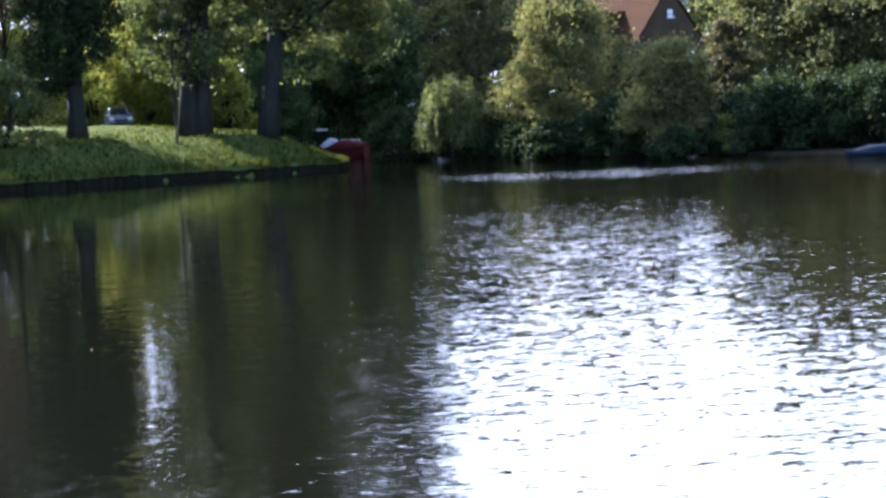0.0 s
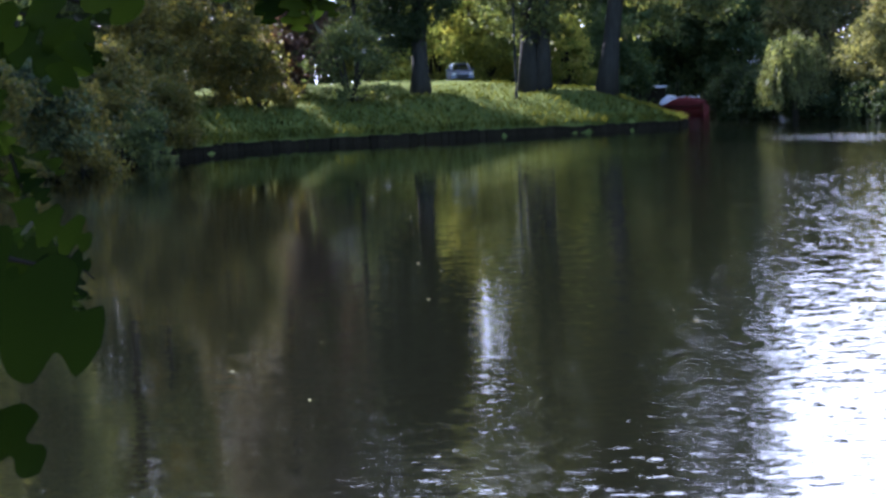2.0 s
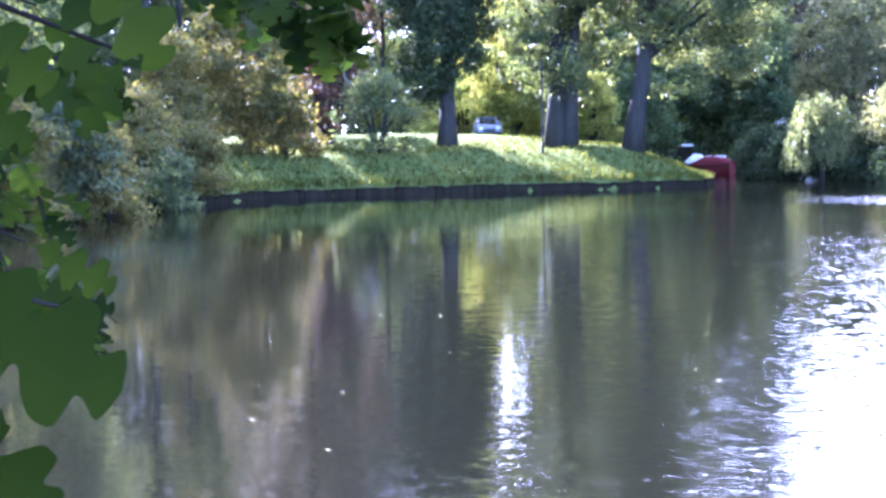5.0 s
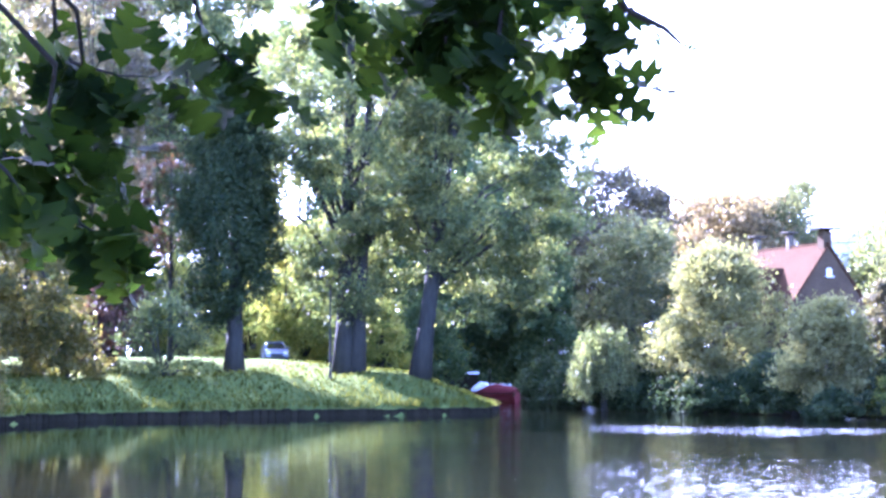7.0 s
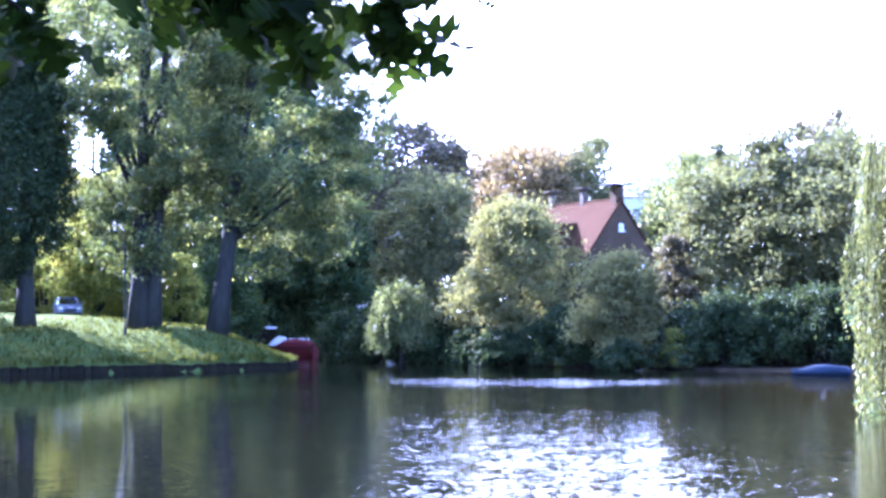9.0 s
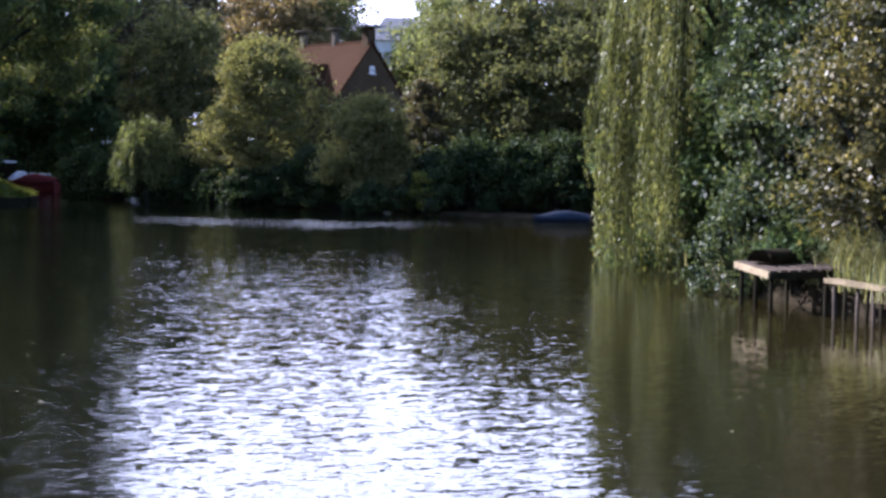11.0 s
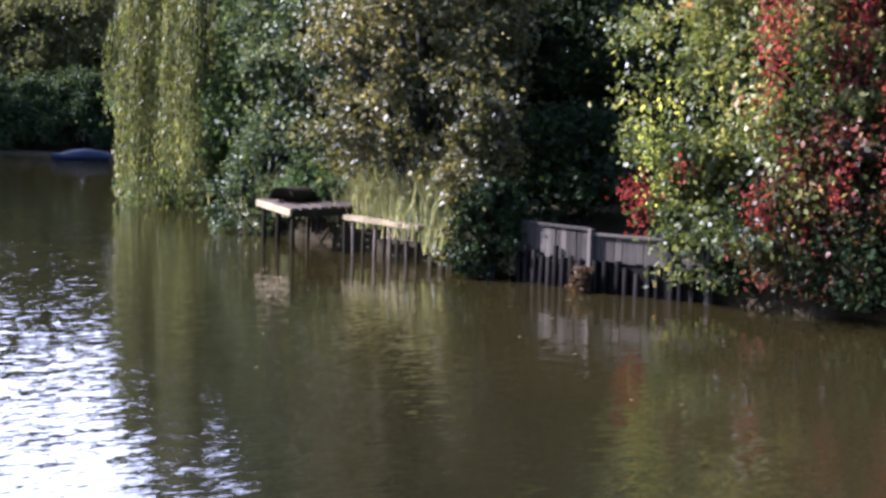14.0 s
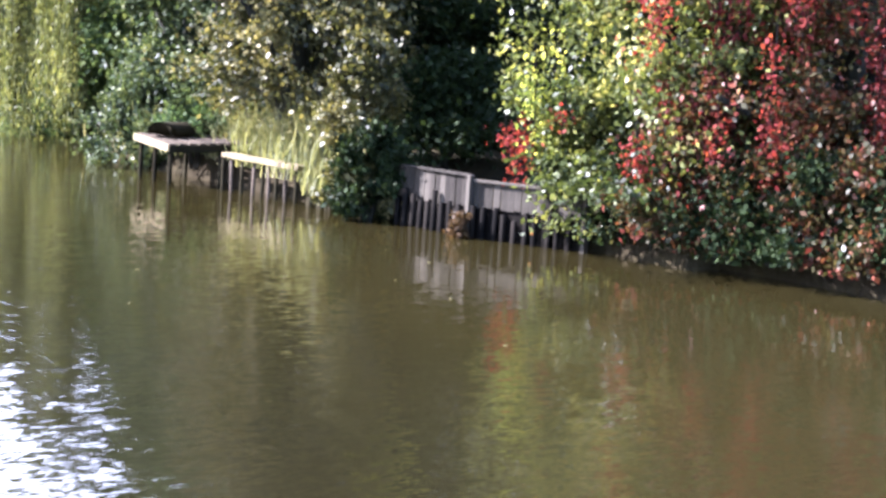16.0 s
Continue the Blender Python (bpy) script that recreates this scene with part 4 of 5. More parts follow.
def chimney(parent, u, v, z, w, h, mat, pots):
    bm = bmesh.new()
    box(bm, u - w / 2, u + w / 2, v - w / 2, v + w / 2, z - 1.4, z + h, bevel=0.02)
    ch = part("chimney", bm, mat, parent)
    bm = bmesh.new()
    box(bm, u - w * 1.3, u + w * 1.3, v - w * 1.3, v + w * 1.3, z + h + 0.20, z + h + 0.28, bevel=0.02)
    part("cap", bm, M_CHIMNEY if pots else M_SLATE, ch)
    for du in (-0.34, 0.34):
        bm = bmesh.new()
        box(bm, u + (du - 0.1) * w, u + (du + 0.1) * w, v - w * 0.3, v + w * 0.3, z + h + 0.003, z + h + 0.198)
        part("cap_leg", bm, mat, ch)


def house():
    W, L, EAVE, RIDGE = 7.1, 9.3, 7.3, 11.7
    x, y = 24.85, 117.0
    ob = thing("house", x, y, gz(x, y) - 0.1, "old brick house with a steep red tiled roof and three chimneys", "house", turn=26)
    bm = bmesh.new()
    for x0, x1, y0, y1 in ((0, W, 0, 0.3), (0, W, L - 0.3, L), (0, 0.3, 0.303, L - 0.303), (W - 0.3, W, 0.303, L - 0.303)):
        box(bm, x0, x1, y0, y1, -0.3, EAVE)
    part("wall", bm, M_BRICK, ob)
    for v0 in (0.004, L - 0.304):
        vs = [(0.1, EAVE - 0.02), (W - 0.1, EAVE - 0.02), (W / 2, RIDGE - 0.16)]
        verts = [(u, v0, z) for u, z in vs] + [(u, v0 + 0.3, z) for u, z in vs]
        part("gable", mesh_of("gable", verts, [(0, 1, 2), (5, 4, 3), (0, 3, 4, 1), (1, 4, 5, 2), (2, 5, 3, 0)]), M_BRICK, ob)
    part("roof", strip_roof(-0.35, W / 2, 0, L, EAVE - 0.5, RIDGE, 24, 0.12), M_TILE, ob)
    part("roof", strip_roof(W + 0.35, W / 2, 0, L, EAVE - 0.5, RIDGE, 24, 0.12), M_TILE, ob)
    bm = bmesh.new()
    box(bm, W / 2 - 0.14, W / 2 + 0.14, -0.1, L + 0.1, RIDGE - 0.02, RIDGE + 0.12, bevel=0.04)
    part("ridge", bm, M_TILE, ob)
    # wing on the lake side
    bm = bmesh.new()
    box(bm, -3.0, -0.004, 1.5, 5.7, -0.3, EAVE - 0.9)
    wing = part("wing", bm, M_BRICK, ob)
    for va, vb in ((1.2, 3.6), (6.0, 3.6)):
        verts, faces = [], []
        for i in range(16):
            for f, lift in ((i / 16, 0.09), ((i + 1) / 16, 0.03)):
                y0, z0 = va + (vb - va) * f, EAVE - 1.3 + (RIDGE - EAVE - 0.4) * f + lift
                verts += [(-3.3 + 1.2 * f, y0, z0), (2.2, y0, z0)]
        verts += [(-2.1, vb, RIDGE - 1.95), (2.2, vb, RIDGE - 1.95), (-3.3, va, EAVE - 1.5), (2.2, va, EAVE - 1.5)]
        n = len(verts) // 2
        faces = [(2 * k, 2 * k + 1, 2 * ((k + 1) % n) + 1, 2 * ((k + 1) % n)) for k in range(n)]
        part("roof", mesh_of("roof", verts, faces), M_TILE, wing)
    window(ob, W / 2, 0.0, EAVE + 2.0, 0.42, 0.55, 0)
    for u in (1.7, 5.2):
        window(ob, u, 0.0, EAVE - 2.2, 1.0, 1.6, 0)
        window(ob, u, 0.0, 0.9, 1.1, 1.8, 0)
    window(ob, 0.0, 7.6, EAVE - 2.4, 0.9, 1.4, -90)
    chimney(ob, W / 2, 0.45, RIDGE, 0.75, 0.95, M_BRICK, False)
    chimney(ob, W / 2, 4.6, RIDGE, 0.42, 0.95, M_CHIMNEY, True)
    chimney(ob, W / 2, 8.7, RIDGE, 0.42, 0.95, M_CHIMNEY, True)
    bm = bmesh.new()
    box(bm, -0.5, -0.38, 0, 1.1, EAVE - 0.66, EAVE - 0.56)
    part("gutter", bm, M_PLASTER, ob)


house()


def villa(az, d, w, dp, h, top, label, turn, storeys):
    """A pale building behind the trees, with storeys of windows and a hipped dark roof."""
    x, y = at(az, d)
    ob = thing("building", x, y, gz(x, y) - 0.05, label, "building", turn=turn)
    bm = bmesh.new()
    box(bm, -w / 2, w / 2, 0, dp, -0.3, h)
    part("wall", bm, M_PLASTER, ob)
    e = 0.4
    verts = [(-w / 2 - e, -e, h), (w / 2 + e, -e, h), (w / 2 + e, dp + e, h), (-w / 2 - e, dp + e, h), (-w / 2 + 1.5, dp / 2 - 0.4, top), (w / 2 - 1.5, dp / 2 - 0.4, top), (w / 2 - 1.5, dp / 2 + 0.4, top), (-w / 2 + 1.5, dp / 2 + 0.4, top)]
    verts += [(vx, vy, h + 0.004) for vx, vy, vz in verts[:4]]
    part("roof", mesh_of("roof", verts[:8], [(0, 1, 5, 4), (1, 2, 6, 5), (2, 3, 7, 6), (3, 0, 4, 7), (4, 5, 6, 7), (3, 2, 1, 0)]), M_SLATE, ob)
    for s in range(storeys):
        z = h - 2.6 - s * 3.1
        for i in range(int(w // 2)):
            window(ob, -w / 2 + 1.1 + i * 2.0, 0.0, z, 1.0, 1.6, 0)
    return ob


villa(14.6, 150, 7, 8, 13.5, 16.0, "white house with a dark roof behind the brick house", -10, 3)
villa(4.6, 176, 8, 8, 16.0, 19.0, "white building half hidden behind distant trees", 0, 3)


# ---- boats ----
def hull_mesh(length, beam, depth, stations=11, ring=7, sheer=0.12):
    """An open hull: pointed bow at +x, flat stern."""
    verts, faces = [], []
    for i in range(stations):
        f = i / (stations - 1)
        half = beam / 2 * min(1.0, (0.78 + 0.5 * f) if f < 0.45 else 1.0) * (1 - max(0, (f - 0.5) / 0.5) ** 2.2 * 0.97)
        keel = -depth * 0.35 + depth * 0.35 * max(0, (f - 0.7) / 0.3) ** 2
        top = depth * 0.65 + sheer * (2 * f - 0.8) ** 2
        for k in range(ring):
            a = -1 + 2 * k / (ring - 1)
            verts.append((-length / 2 + length * f, half * math.sin(a * math.pi / 2), keel + (top - keel) * abs(a) ** 2.2))
    for i in range(stations - 1):
        for k in range(ring - 1):
            s = i * ring + k
            faces.append((s, s + 1, s + ring + 1, s + ring))
    faces.append(tuple(range(ring)))
    return mesh_of("hull", verts, faces, True)


def boat(x, y, turn, length, beam, cover_mat, label, cover_h, hull_mat, name="boat", bare=False, deep=0.75):
    ob = thing(name, x, y, 0.0, label, "boat", turn=turn)
    hull = part("hull", hull_mesh(length, beam, deep), hull_mat, ob)
    mod = hull.modifiers.new("skin", "SOLIDIFY")
    mod.thickness = 0.04
    if not bare:
        verts, faces = [], []
        st, rg = 12, 9
        rng = np.random.default_rng(int(length * 10))
        for i in range(st):
            f = i / (st - 1)
            half = beam / 2 * 1.04 * min(1.0, 0.78 + 0.5 * f) * (1 - max(0, (f - 0.5) / 0.5) ** 2.2 * 0.97)
            rise = cover_h * (0.55 + 0.45 * math.sin(math.pi * min(1, f * 1.15))) * (1 - 0.55 * max(0, f - 0.6) / 0.4)
            for k in range(rg):
                a = math.pi * k / (rg - 1)
                verts.append((-length / 2 * 1.01 + length * 1.01 * f, half * math.cos(a) + rng.normal(0, 0.015), 0.56 * deep + rise * math.sin(a) ** 0.5 + rng.normal(0, 0.015)))
        for i in range(st - 1):
            for k in range(rg - 1):
                s = i * rg + k
                faces.append((s, s + 1, s + rg + 1, s + rg))
        faces += [tuple(range(rg)), tuple((st - 1) * rg + k for k in reversed(range(rg)))]
        part("cover", mesh_of("cover", verts, faces, True), cover_mat, ob)
    else:
        bm = bmesh.new()
        for u in (-0.28, 0.1):
            box(bm, u * length, u * length + 0.25, -beam * 0.42, beam * 0.42, 0.28, 0.32, bevel=0.01)
        part("thwart", bm, M_TIMBER, ob)
    bm = bmesh.new()
    box(bm, -length / 2 - 0.03, -length / 2 + 0.03, -beam * 0.38, beam * 0.38, 0.06, 0.66 * deep, bevel=0.01)
    part("transom", bm, M_DECK if bare else hull_mat, ob)
    return ob


def covered_launch(x, y, turn):
    """A broad red launch under a red cover laced to a dark gunwale, with pale fittings on top."""
    ob = boat(x, y, turn, 4.2, 2.1, M_REDCOVER, "broad dark red launch under a red cover", 0.95, M_REDCOVER, deep=1.2)
    for sgn in (-1, 1):
        v, f = [], []
        pts = []
        for i in range(9):
            t = i / 8
            half = 1.05 * 1.05 * min(1.0, 0.78 + 0.5 * t) * (1 - max(0, (t - 0.5) / 0.5) ** 2.2 * 0.97)
            pts.append((-2.1 + 4.2 * t, sgn * half, 0.66 * 1.2 + 0.12 * (2 * t - 0.8) ** 2))
        tube(v, f, pts, [0.03] * 9, 6)
        part("gunwale", mesh_of("gunwale", v, f, True), M_DARKWOOD, ob, "dark rubbing strake")
    for u, w in ((-1.5, 0.9), (-0.3, 0.5), (0.6, 0.5)):
        bm = bmesh.new()
        box(bm, u, u + w, -0.3, 0.3, 1.45, 1.62, bevel=0.05)
        part("hatch", bm, M_HULL, ob, "pale hatch on the cover")


bx, by = at(1.4, 138)
covered_launch(bx, by, 160)
bx, by = at(0.9, 141)
boat(bx, by, 170, 2.6, 1.4, M_HULL, "small white covered boat moored beside the launch", 1.05, M_REDCOVER, deep=1.25)


def barge(x, y, turn):
    """A dark moored barge: tarred hull, low cabin with a pale roof edge, mooring poles."""
    ob = thing("barge", x, y, 0, "dark moored barge with a pale cabin edge", "boat", turn=turn)
    part("hull", hull_mesh(6.0, 2.4, 1.5), M_DARKWOOD, ob).modifiers.new("skin", "SOLIDIFY").thickness = 0.05
    bm = bmesh.new()
    box(bm, -2.4, 1.6, -0.9, 0.9, 0.7, 2.45, bevel=0.06)
    cabin = part("cabin", bm, M_DARKWOOD, ob)
    bm = bmesh.new()
    box(bm, -0.9, 1.7, -0.98, 0.98, 2.454, 2.62, bevel=0.02)
    part("roof", bm, M_HULL, cabin, "pale cabin roof")
    for px in (-2.9, 0.2, 2.6):
        stake(ob, px, -1.35, -1.0, 2.9, 0.06)


bx, by = at(20.2, 86.5)
boat(bx, by, 172, 3.0, 1.4, M_BLUECOVER, "small boat under a blue tarpaulin", 0.42, M_BLUECOVER, deep=0.34)


# ---- car on the road behind the lawn ----
def car(x, y, z, turn, label, paint=M_CARPAINT):
    """A hatchback: x forward; profile lofted across the width."""
    ob = thing("car", x, y, z, label, "car", turn=turn)
    prof = [(-2.05, 0.35), (-2.08, 0.75), (-1.98, 0.98), (-1.2, 1.02), (0.75, 0.98), (1.75, 0.86), (2.05, 0.68), (2.08, 0.38), (1.6, 0.25), (-1.6, 0.25)]
    verts, faces = [], []
    cols = [(-0.86, 0.93), (-0.78, 1.0), (0.78, 1.0), (0.86, 0.93)]
    for w, s in cols:
        for px, pz in prof:
            verts.append((px * (0.97 + 0.03 * s), w, 0.6 + (pz - 0.6) * s))
    n = len(prof)
    for i in range(3):
        for k in range(n):
            k2 = (k + 1) % n
            faces.append((i * n + k, i * n + k2, (i + 1) * n + k2, (i + 1) * n + k))
    faces += [tuple(reversed(range(n))), tuple(3 * n + k for k in range(n))]
    part("body", mesh_of("body", verts, faces), paint, ob)
    # cabin: glass house and roof
    cab = [(-1.85, 0.99, 0.74), (0.95, 0.975, 0.74), (0.25, 1.44, 0.60), (-1.45, 1.47, 0.60)]
    verts = [(px, -w, pz) for px, pz, w in cab] + [(px, w, pz) for px, pz, w in cab]
    part("windows", mesh_of("windows", verts, [(0, 1, 2, 3), (7, 6, 5, 4), (1, 5, 6, 2), (0, 3, 7, 4)]), M_GLASS, ob, "dark car windows")
    bm = bmesh.new()
    box(bm, -1.47, 0.27, -0.61, 0.61, 1.445, 1.52, bevel=0.03)
    part("roof", bm, paint, ob)
    for s in (-1, 1):
        for (xa, za), (xb, zb) in (((0.97, 0.97), (0.27, 1.46)), ((-1.87, 0.98), (-1.47, 1.48)), ((-0.5, 0.99), (-0.45, 1.46))):
            v2, f2 = [], []
            tube(v2, f2, [(xa, s * 0.745, za), (xb, s * 0.605, zb)], [0.04, 0.04], 6)
            part("pillar", mesh_of("pillar", v2, f2), paint, ob)
        bm = bmesh.new()
        box(bm, 2.02, 2.10, s * 0.66 - 0.16, s * 0.66 + 0.16, 0.6, 0.76, bevel=0.02)
        part("headlight", bm, M_HULL, ob, "pale headlight glass")
        bm = bmesh.new()
        box(bm, 0.62, 0.82, s * 0.95 - 0.09, s * 0.95 + 0.09, 0.98, 1.12, bevel=0.03)
        part("mirror", bm, paint, ob)
        for wx in (-1.3, 1.32):
            v2, f2 = [], []
            tube(v2, f2, [(wx, s * 0.68, 0.31), (wx, s * 0.70, 0.31), (wx, s * 0.87, 0.31), (wx, s * 0.885, 0.31)], [0.28, 0.31, 0.31, 0.27], 20)
            wh = part("wheel", mesh_of("wheel", v2, f2), M_TYRE, ob)
            v2, f2 = [], []
            tube(v2, f2, [(wx, s * 0.86, 0.31), (wx, s * 0.893, 0.31)], [0.2, 0.19], 16)
            part("rim", mesh_of("rim", v2, f2), M_CARPAINT, wh)
    bm = bmesh.new()
    box(bm, 2.06, 2.11, -0.48, 0.48, 0.40, 0.62, bevel=0.02)
    part("grille", bm, M_TYRE, ob)
    return ob


cx, cy = at(-6.5, 121)
car(cx, cy, gz(cx, cy), -78, "blue-grey hatchback parked on the road behind the lawn", M_BLUECAR)
for az, d, tn in ((-13.4, 118, 175), (-19.0, 101, 170), (-22.3, 97, 178)):
    cx, cy = at(az, d)
    car(cx, cy, gz(cx, cy), tn, "pale car parked behind the shrubs", M_CARPAINT)


def post_sign(az, d, h, label):
    x, y = at(az, d)
    ob = thing("iron_post", x, y, gz(x, y), label, "post")
    v, f = [], []
    tube(v, f, [(0, 0, -0.3), (0, 0, 0.6), (0, 0, 0.65), (0, 0, h)], [0.10, 0.10, 0.07, 0.055], 10)
    part("pole", mesh_of("pole", v, f), M_IRON, ob)
    v, f = [], []
    tube(v, f, [(0, 0, h + 0.002), (0, 0, h + 0.06), (0, 0, h + 0.1)], [0.075, 0.075, 0.03], 10)
    part("cap", mesh_of("cap", v, f), M_IRON, ob)


post_sign(-4.5, 106.2, 6.2, "slim dark iron post on the grass bank")


# ---- landing stage, rail and fence ----
def beam_between(a, b, w, h):
    """A bevelled plank from a to b, w wide and h high, lying under the line."""
    a, b = Vector(a), Vector(b)
    d = b - a
    bm = bmesh.new()
    box(bm, 0, d.length, -w / 2, w / 2, -h, 0, bevel=min(w, h) * 0.12)
    rot = d.to_track_quat("X", "Z").to_matrix().to_4x4()
    bmesh.ops.transform(bm, matrix=Matrix.Translation(a) @ rot, verts=bm.verts)
    return bm


def stake(parent, x, y, z0, z1, r, mat=None, name="post", lean=(0, 0)):
    v, f = [], []
    tube(v, f, [(x, y, z0), (x + lean[0] * 0.5, y + lean[1] * 0.5, (z0 + z1) / 2), (x + lean[0], y + lean[1], z1)], [r * 1.1, r, r * 0.95], 8)
    return part(name, mesh_of(name, v, f, True), mat or M_DARKWOOD, parent)


bx, by = at(0.15, 141.5)
barge(bx, by, 4)


def landing_stage():
    A, B = Vector((16.6, 33.1, 1.02)), Vector((16.42, 31.15, 0.92))
    d = Vector((2.5, -0.35, 0.10))
    ob = thing("landing_stage", 0, 0, 0, "weathered wooden landing stage on thin posts", "jetty")
    n = 11
    for i in range(n):
        o = d * (i / n)
        part("plank", beam_between(A + o + Vector((0.02, 0, 0)), B + o + Vector((0.02, 0, 0)), 0.16, 0.04), M_DECK, ob)
    part("fascia", beam_between(A + Vector((-0.12, 0.03, -0.02)), B + Vector((-0.12, -0.05, -0.02)), 0.05, 0.15), M_TIMBER, ob, "pale sunlit edge board")
    part("bearer", beam_between(B + Vector((-0.1, 0.02, -0.045)), B + d + Vector((0, 0.02, -0.045)), 0.1, 0.16), M_DARKWOOD, ob)
    part("bearer", beam_between(A + Vector((-0.1, -0.02, -0.045)), A + d + Vector((0, -0.02, -0.045)), 0.1, 0.16), M_DARKWOOD, ob)
    for p in (A + Vector((0, -0.1, 0)), A.lerp(B, 0.5), B + Vector((0, 0.08, 0)), B + d * 0.45, A + d * 0.45, B + d * 0.9, A + d * 0.9):
        stake(ob, p.x, p.y, -1.2, p.z - 0.21, 0.05)
    # upturned dinghy on the planks
    up = thing("dinghy", 17.5, 32.6, 1.06, "dark upturned dinghy lying on the landing stage", "boat", turn=25)
    h = part("hull", hull_mesh(1.9, 0.9, 0.26, sheer=0.03), M_DARKWOOD, up, m=pose(0, 0, 0.18, 180, 0, 0))
    h.modifiers.new("skin", "SOLIDIFY").thickness = 0.03


landing_stage()


def rail():
    a, b = Vector((17.2, 30.1, 0.84)), Vector((17.45, 27.4, 0.80))
    ob = thing("bank_rail", 0, 0, 0, "weathered plank rail on a row of stakes in the water", "rail")
    part("plank", beam_between(a, b, 0.30, 0.10), M_TIMBER, ob)
    rng = np.random.default_rng(8)
    for i in range(9):
        p = a.lerp(b, (i + 0.2) / 8.6)
        stake(ob, p.x - 0.06 + rng.normal(0, 0.03), p.y, -1.0, p.z - 0.14, 0.045, M_DECK if i % 2 else M_DARKWOOD, "stake", (rng.normal(0, 0.03), rng.normal(0, 0.03)))


rail()


def fence():
    ob = thing("fence", 0, 0, 0, "silvered board fence on dark piles at the water", "fence")
    pts = [Vector((17.72, 24.4, 0)), Vector((17.8, 22.25, 0)), Vector((18.6, 20.0, 0))]
    rng = np.random.default_rng(9)
    for j, (a, b) in enumerate(zip(pts, pts[1:])):
        n = int((b - a).length / 0.145)
        for i in range(n):
            p, q = a.lerp(b, i / n), a.lerp(b, (i + 0.93) / n)
            top = 1.10 - 0.08 * j + rng.normal(0, 0.02)
            m = (p + q) / 2
            bm = bmesh.new()
            w = (q - p).length
            box(bm, -w / 2, w / 2, -0.012, 0.012, 0.52 + rng.normal(0, 0.02), top, bevel=0.004)
            ang = math.atan2((b - a).y, (b - a).x)
            part("board", bm, M_GREYWOOD, ob, m=Matrix.Translation(m) @ Matrix.Rotation(ang, 4, "Z") @ Matrix.Rotation(rng.normal(0, 0.012), 4, "Y"))
        # dark sheet added behind the stakes, in place of the shade between them
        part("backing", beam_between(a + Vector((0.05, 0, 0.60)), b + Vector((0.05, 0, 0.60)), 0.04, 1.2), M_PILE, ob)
        part("top_rail", beam_between(a + Vector((-0.03, 0, 1.14 - 0.08 * j)), b + Vector((-0.03, 0, 1.14 - 0.08 * j)), 0.09, 0.05), M_GREYWOOD, ob)
        for i in range(int((b - a).length / 0.22)):
            p = a.lerp(b, (i + 0.5) * 0.22 / (b - a).length)
            stake(ob, p.x - 0.08 + rng.normal(0, 0.02), p.y, -0.9, 0.56 + rng.normal(0, 0.08), 0.055, M_PILE, "stake", (rng.normal(0, 0.02), rng.normal(0, 0.02)))
    for p in pts[1:]:
        bm = bmesh.new()
        box(bm, p.x - 0.12, p.x - 0.02, p.y - 0.05, p.y + 0.05, -0.9, 1.12, bevel=0.01)
        part("post", bm, M_GREYWOOD, ob)


fence()


def piles(a, b, count, seed):
    """A run of old stakes holding the bank."""
    ob = thing("bank_piles", 0, 0, 0, "row of dark old stakes holding the bank", "stakes")
    rng = np.random.default_rng(seed)
    a, b = Vector((*a, 0)), Vector((*b, 0))
    for i in range(count):
        p = a.lerp(b, (i + rng.uniform(0.2, 0.8)) / count)
        stake(ob, p.x, p.y, -0.9, 0.38 + rng.uniform(-0.12, 0.15), 0.06, None, "stake", (rng.normal(0, 0.04), rng.normal(0, 0.04)))


piles((17.45, 27.2), (17.5, 25.3), 12, 3)


def reeds(x, y, r, n, h, label, seed):
    """A tuft of arching reed blades."""
    rng = np.random.default_rng(seed)
    ob = thing("reeds", x, y, max(gz(x, y), 0.0) - 0.02, label, "reeds")
    q = []
    for i in range(n):
        b = np.array([rng.normal(0, r), rng.normal(0, r), 0.0])
        a = rng.uniform(0, 2 * math.pi)
        out = np.array([math.cos(a), math.sin(a), 0]) * rng.uniform(0.2, 0.75) * h
        side = np.array([-math.sin(a), math.cos(a), 0]) * 0.016
        hh = h * rng.uniform(0.6, 1.15)
        p = [b + out * f ** 2 + np.array([0, 0, hh * (f * 1.25 - 0.45 * f ** 3)]) for f in (0, 0.4, 0.75, 1.0)]
        for k in range(3):
            w0, w1 = side * (1 - k * 0.3), side * (1 - (k + 1) * 0.3)
            q.append([p[k] - w0, p[k] + w0, p[k + 1] + w1, p[k + 1] - w1])
    tagged(part("foliage", quads_mesh("foliage", np.array(q)), M_REED, ob), kind="stuff")


reeds(18.2, 30.5, 0.3, 240, 1.4, "tuft of pale reeds beside the landing stage", 1)
reeds(18.35, 28.7, 0.35, 300, 2.0, "arching reeds hanging over the rail", 2)
reeds(18.0, 27.6, 0.4, 300, 1.9, "tall arching reeds behind the stakes", 9)
reeds(17.6, 26.6, 0.35, 110, 0.9, "reeds among the bank stakes", 3)
bush(38.3, 28.3, 0.5, 0.16, M_RUST, "small brown tuft at the fence post", seed=204, clumps=14, per=90, leaf=0.09, clump=0.14, foot=0.0)
reeds(18.6, 35.6, 0.5, 260, 1.4, "bright green reeds under the willow", 5)
reeds(18.3, 34.2, 0.4, 260, 1.3, "reeds at the back of the landing stage", 6)
reeds(18.6, 31.8, 0.35, 260, 1.6, "tall reeds behind the landing stage", 7)
reeds(19.6, 38.5, 0.6, 300, 1.3, "reeds at the willow's foot", 8)


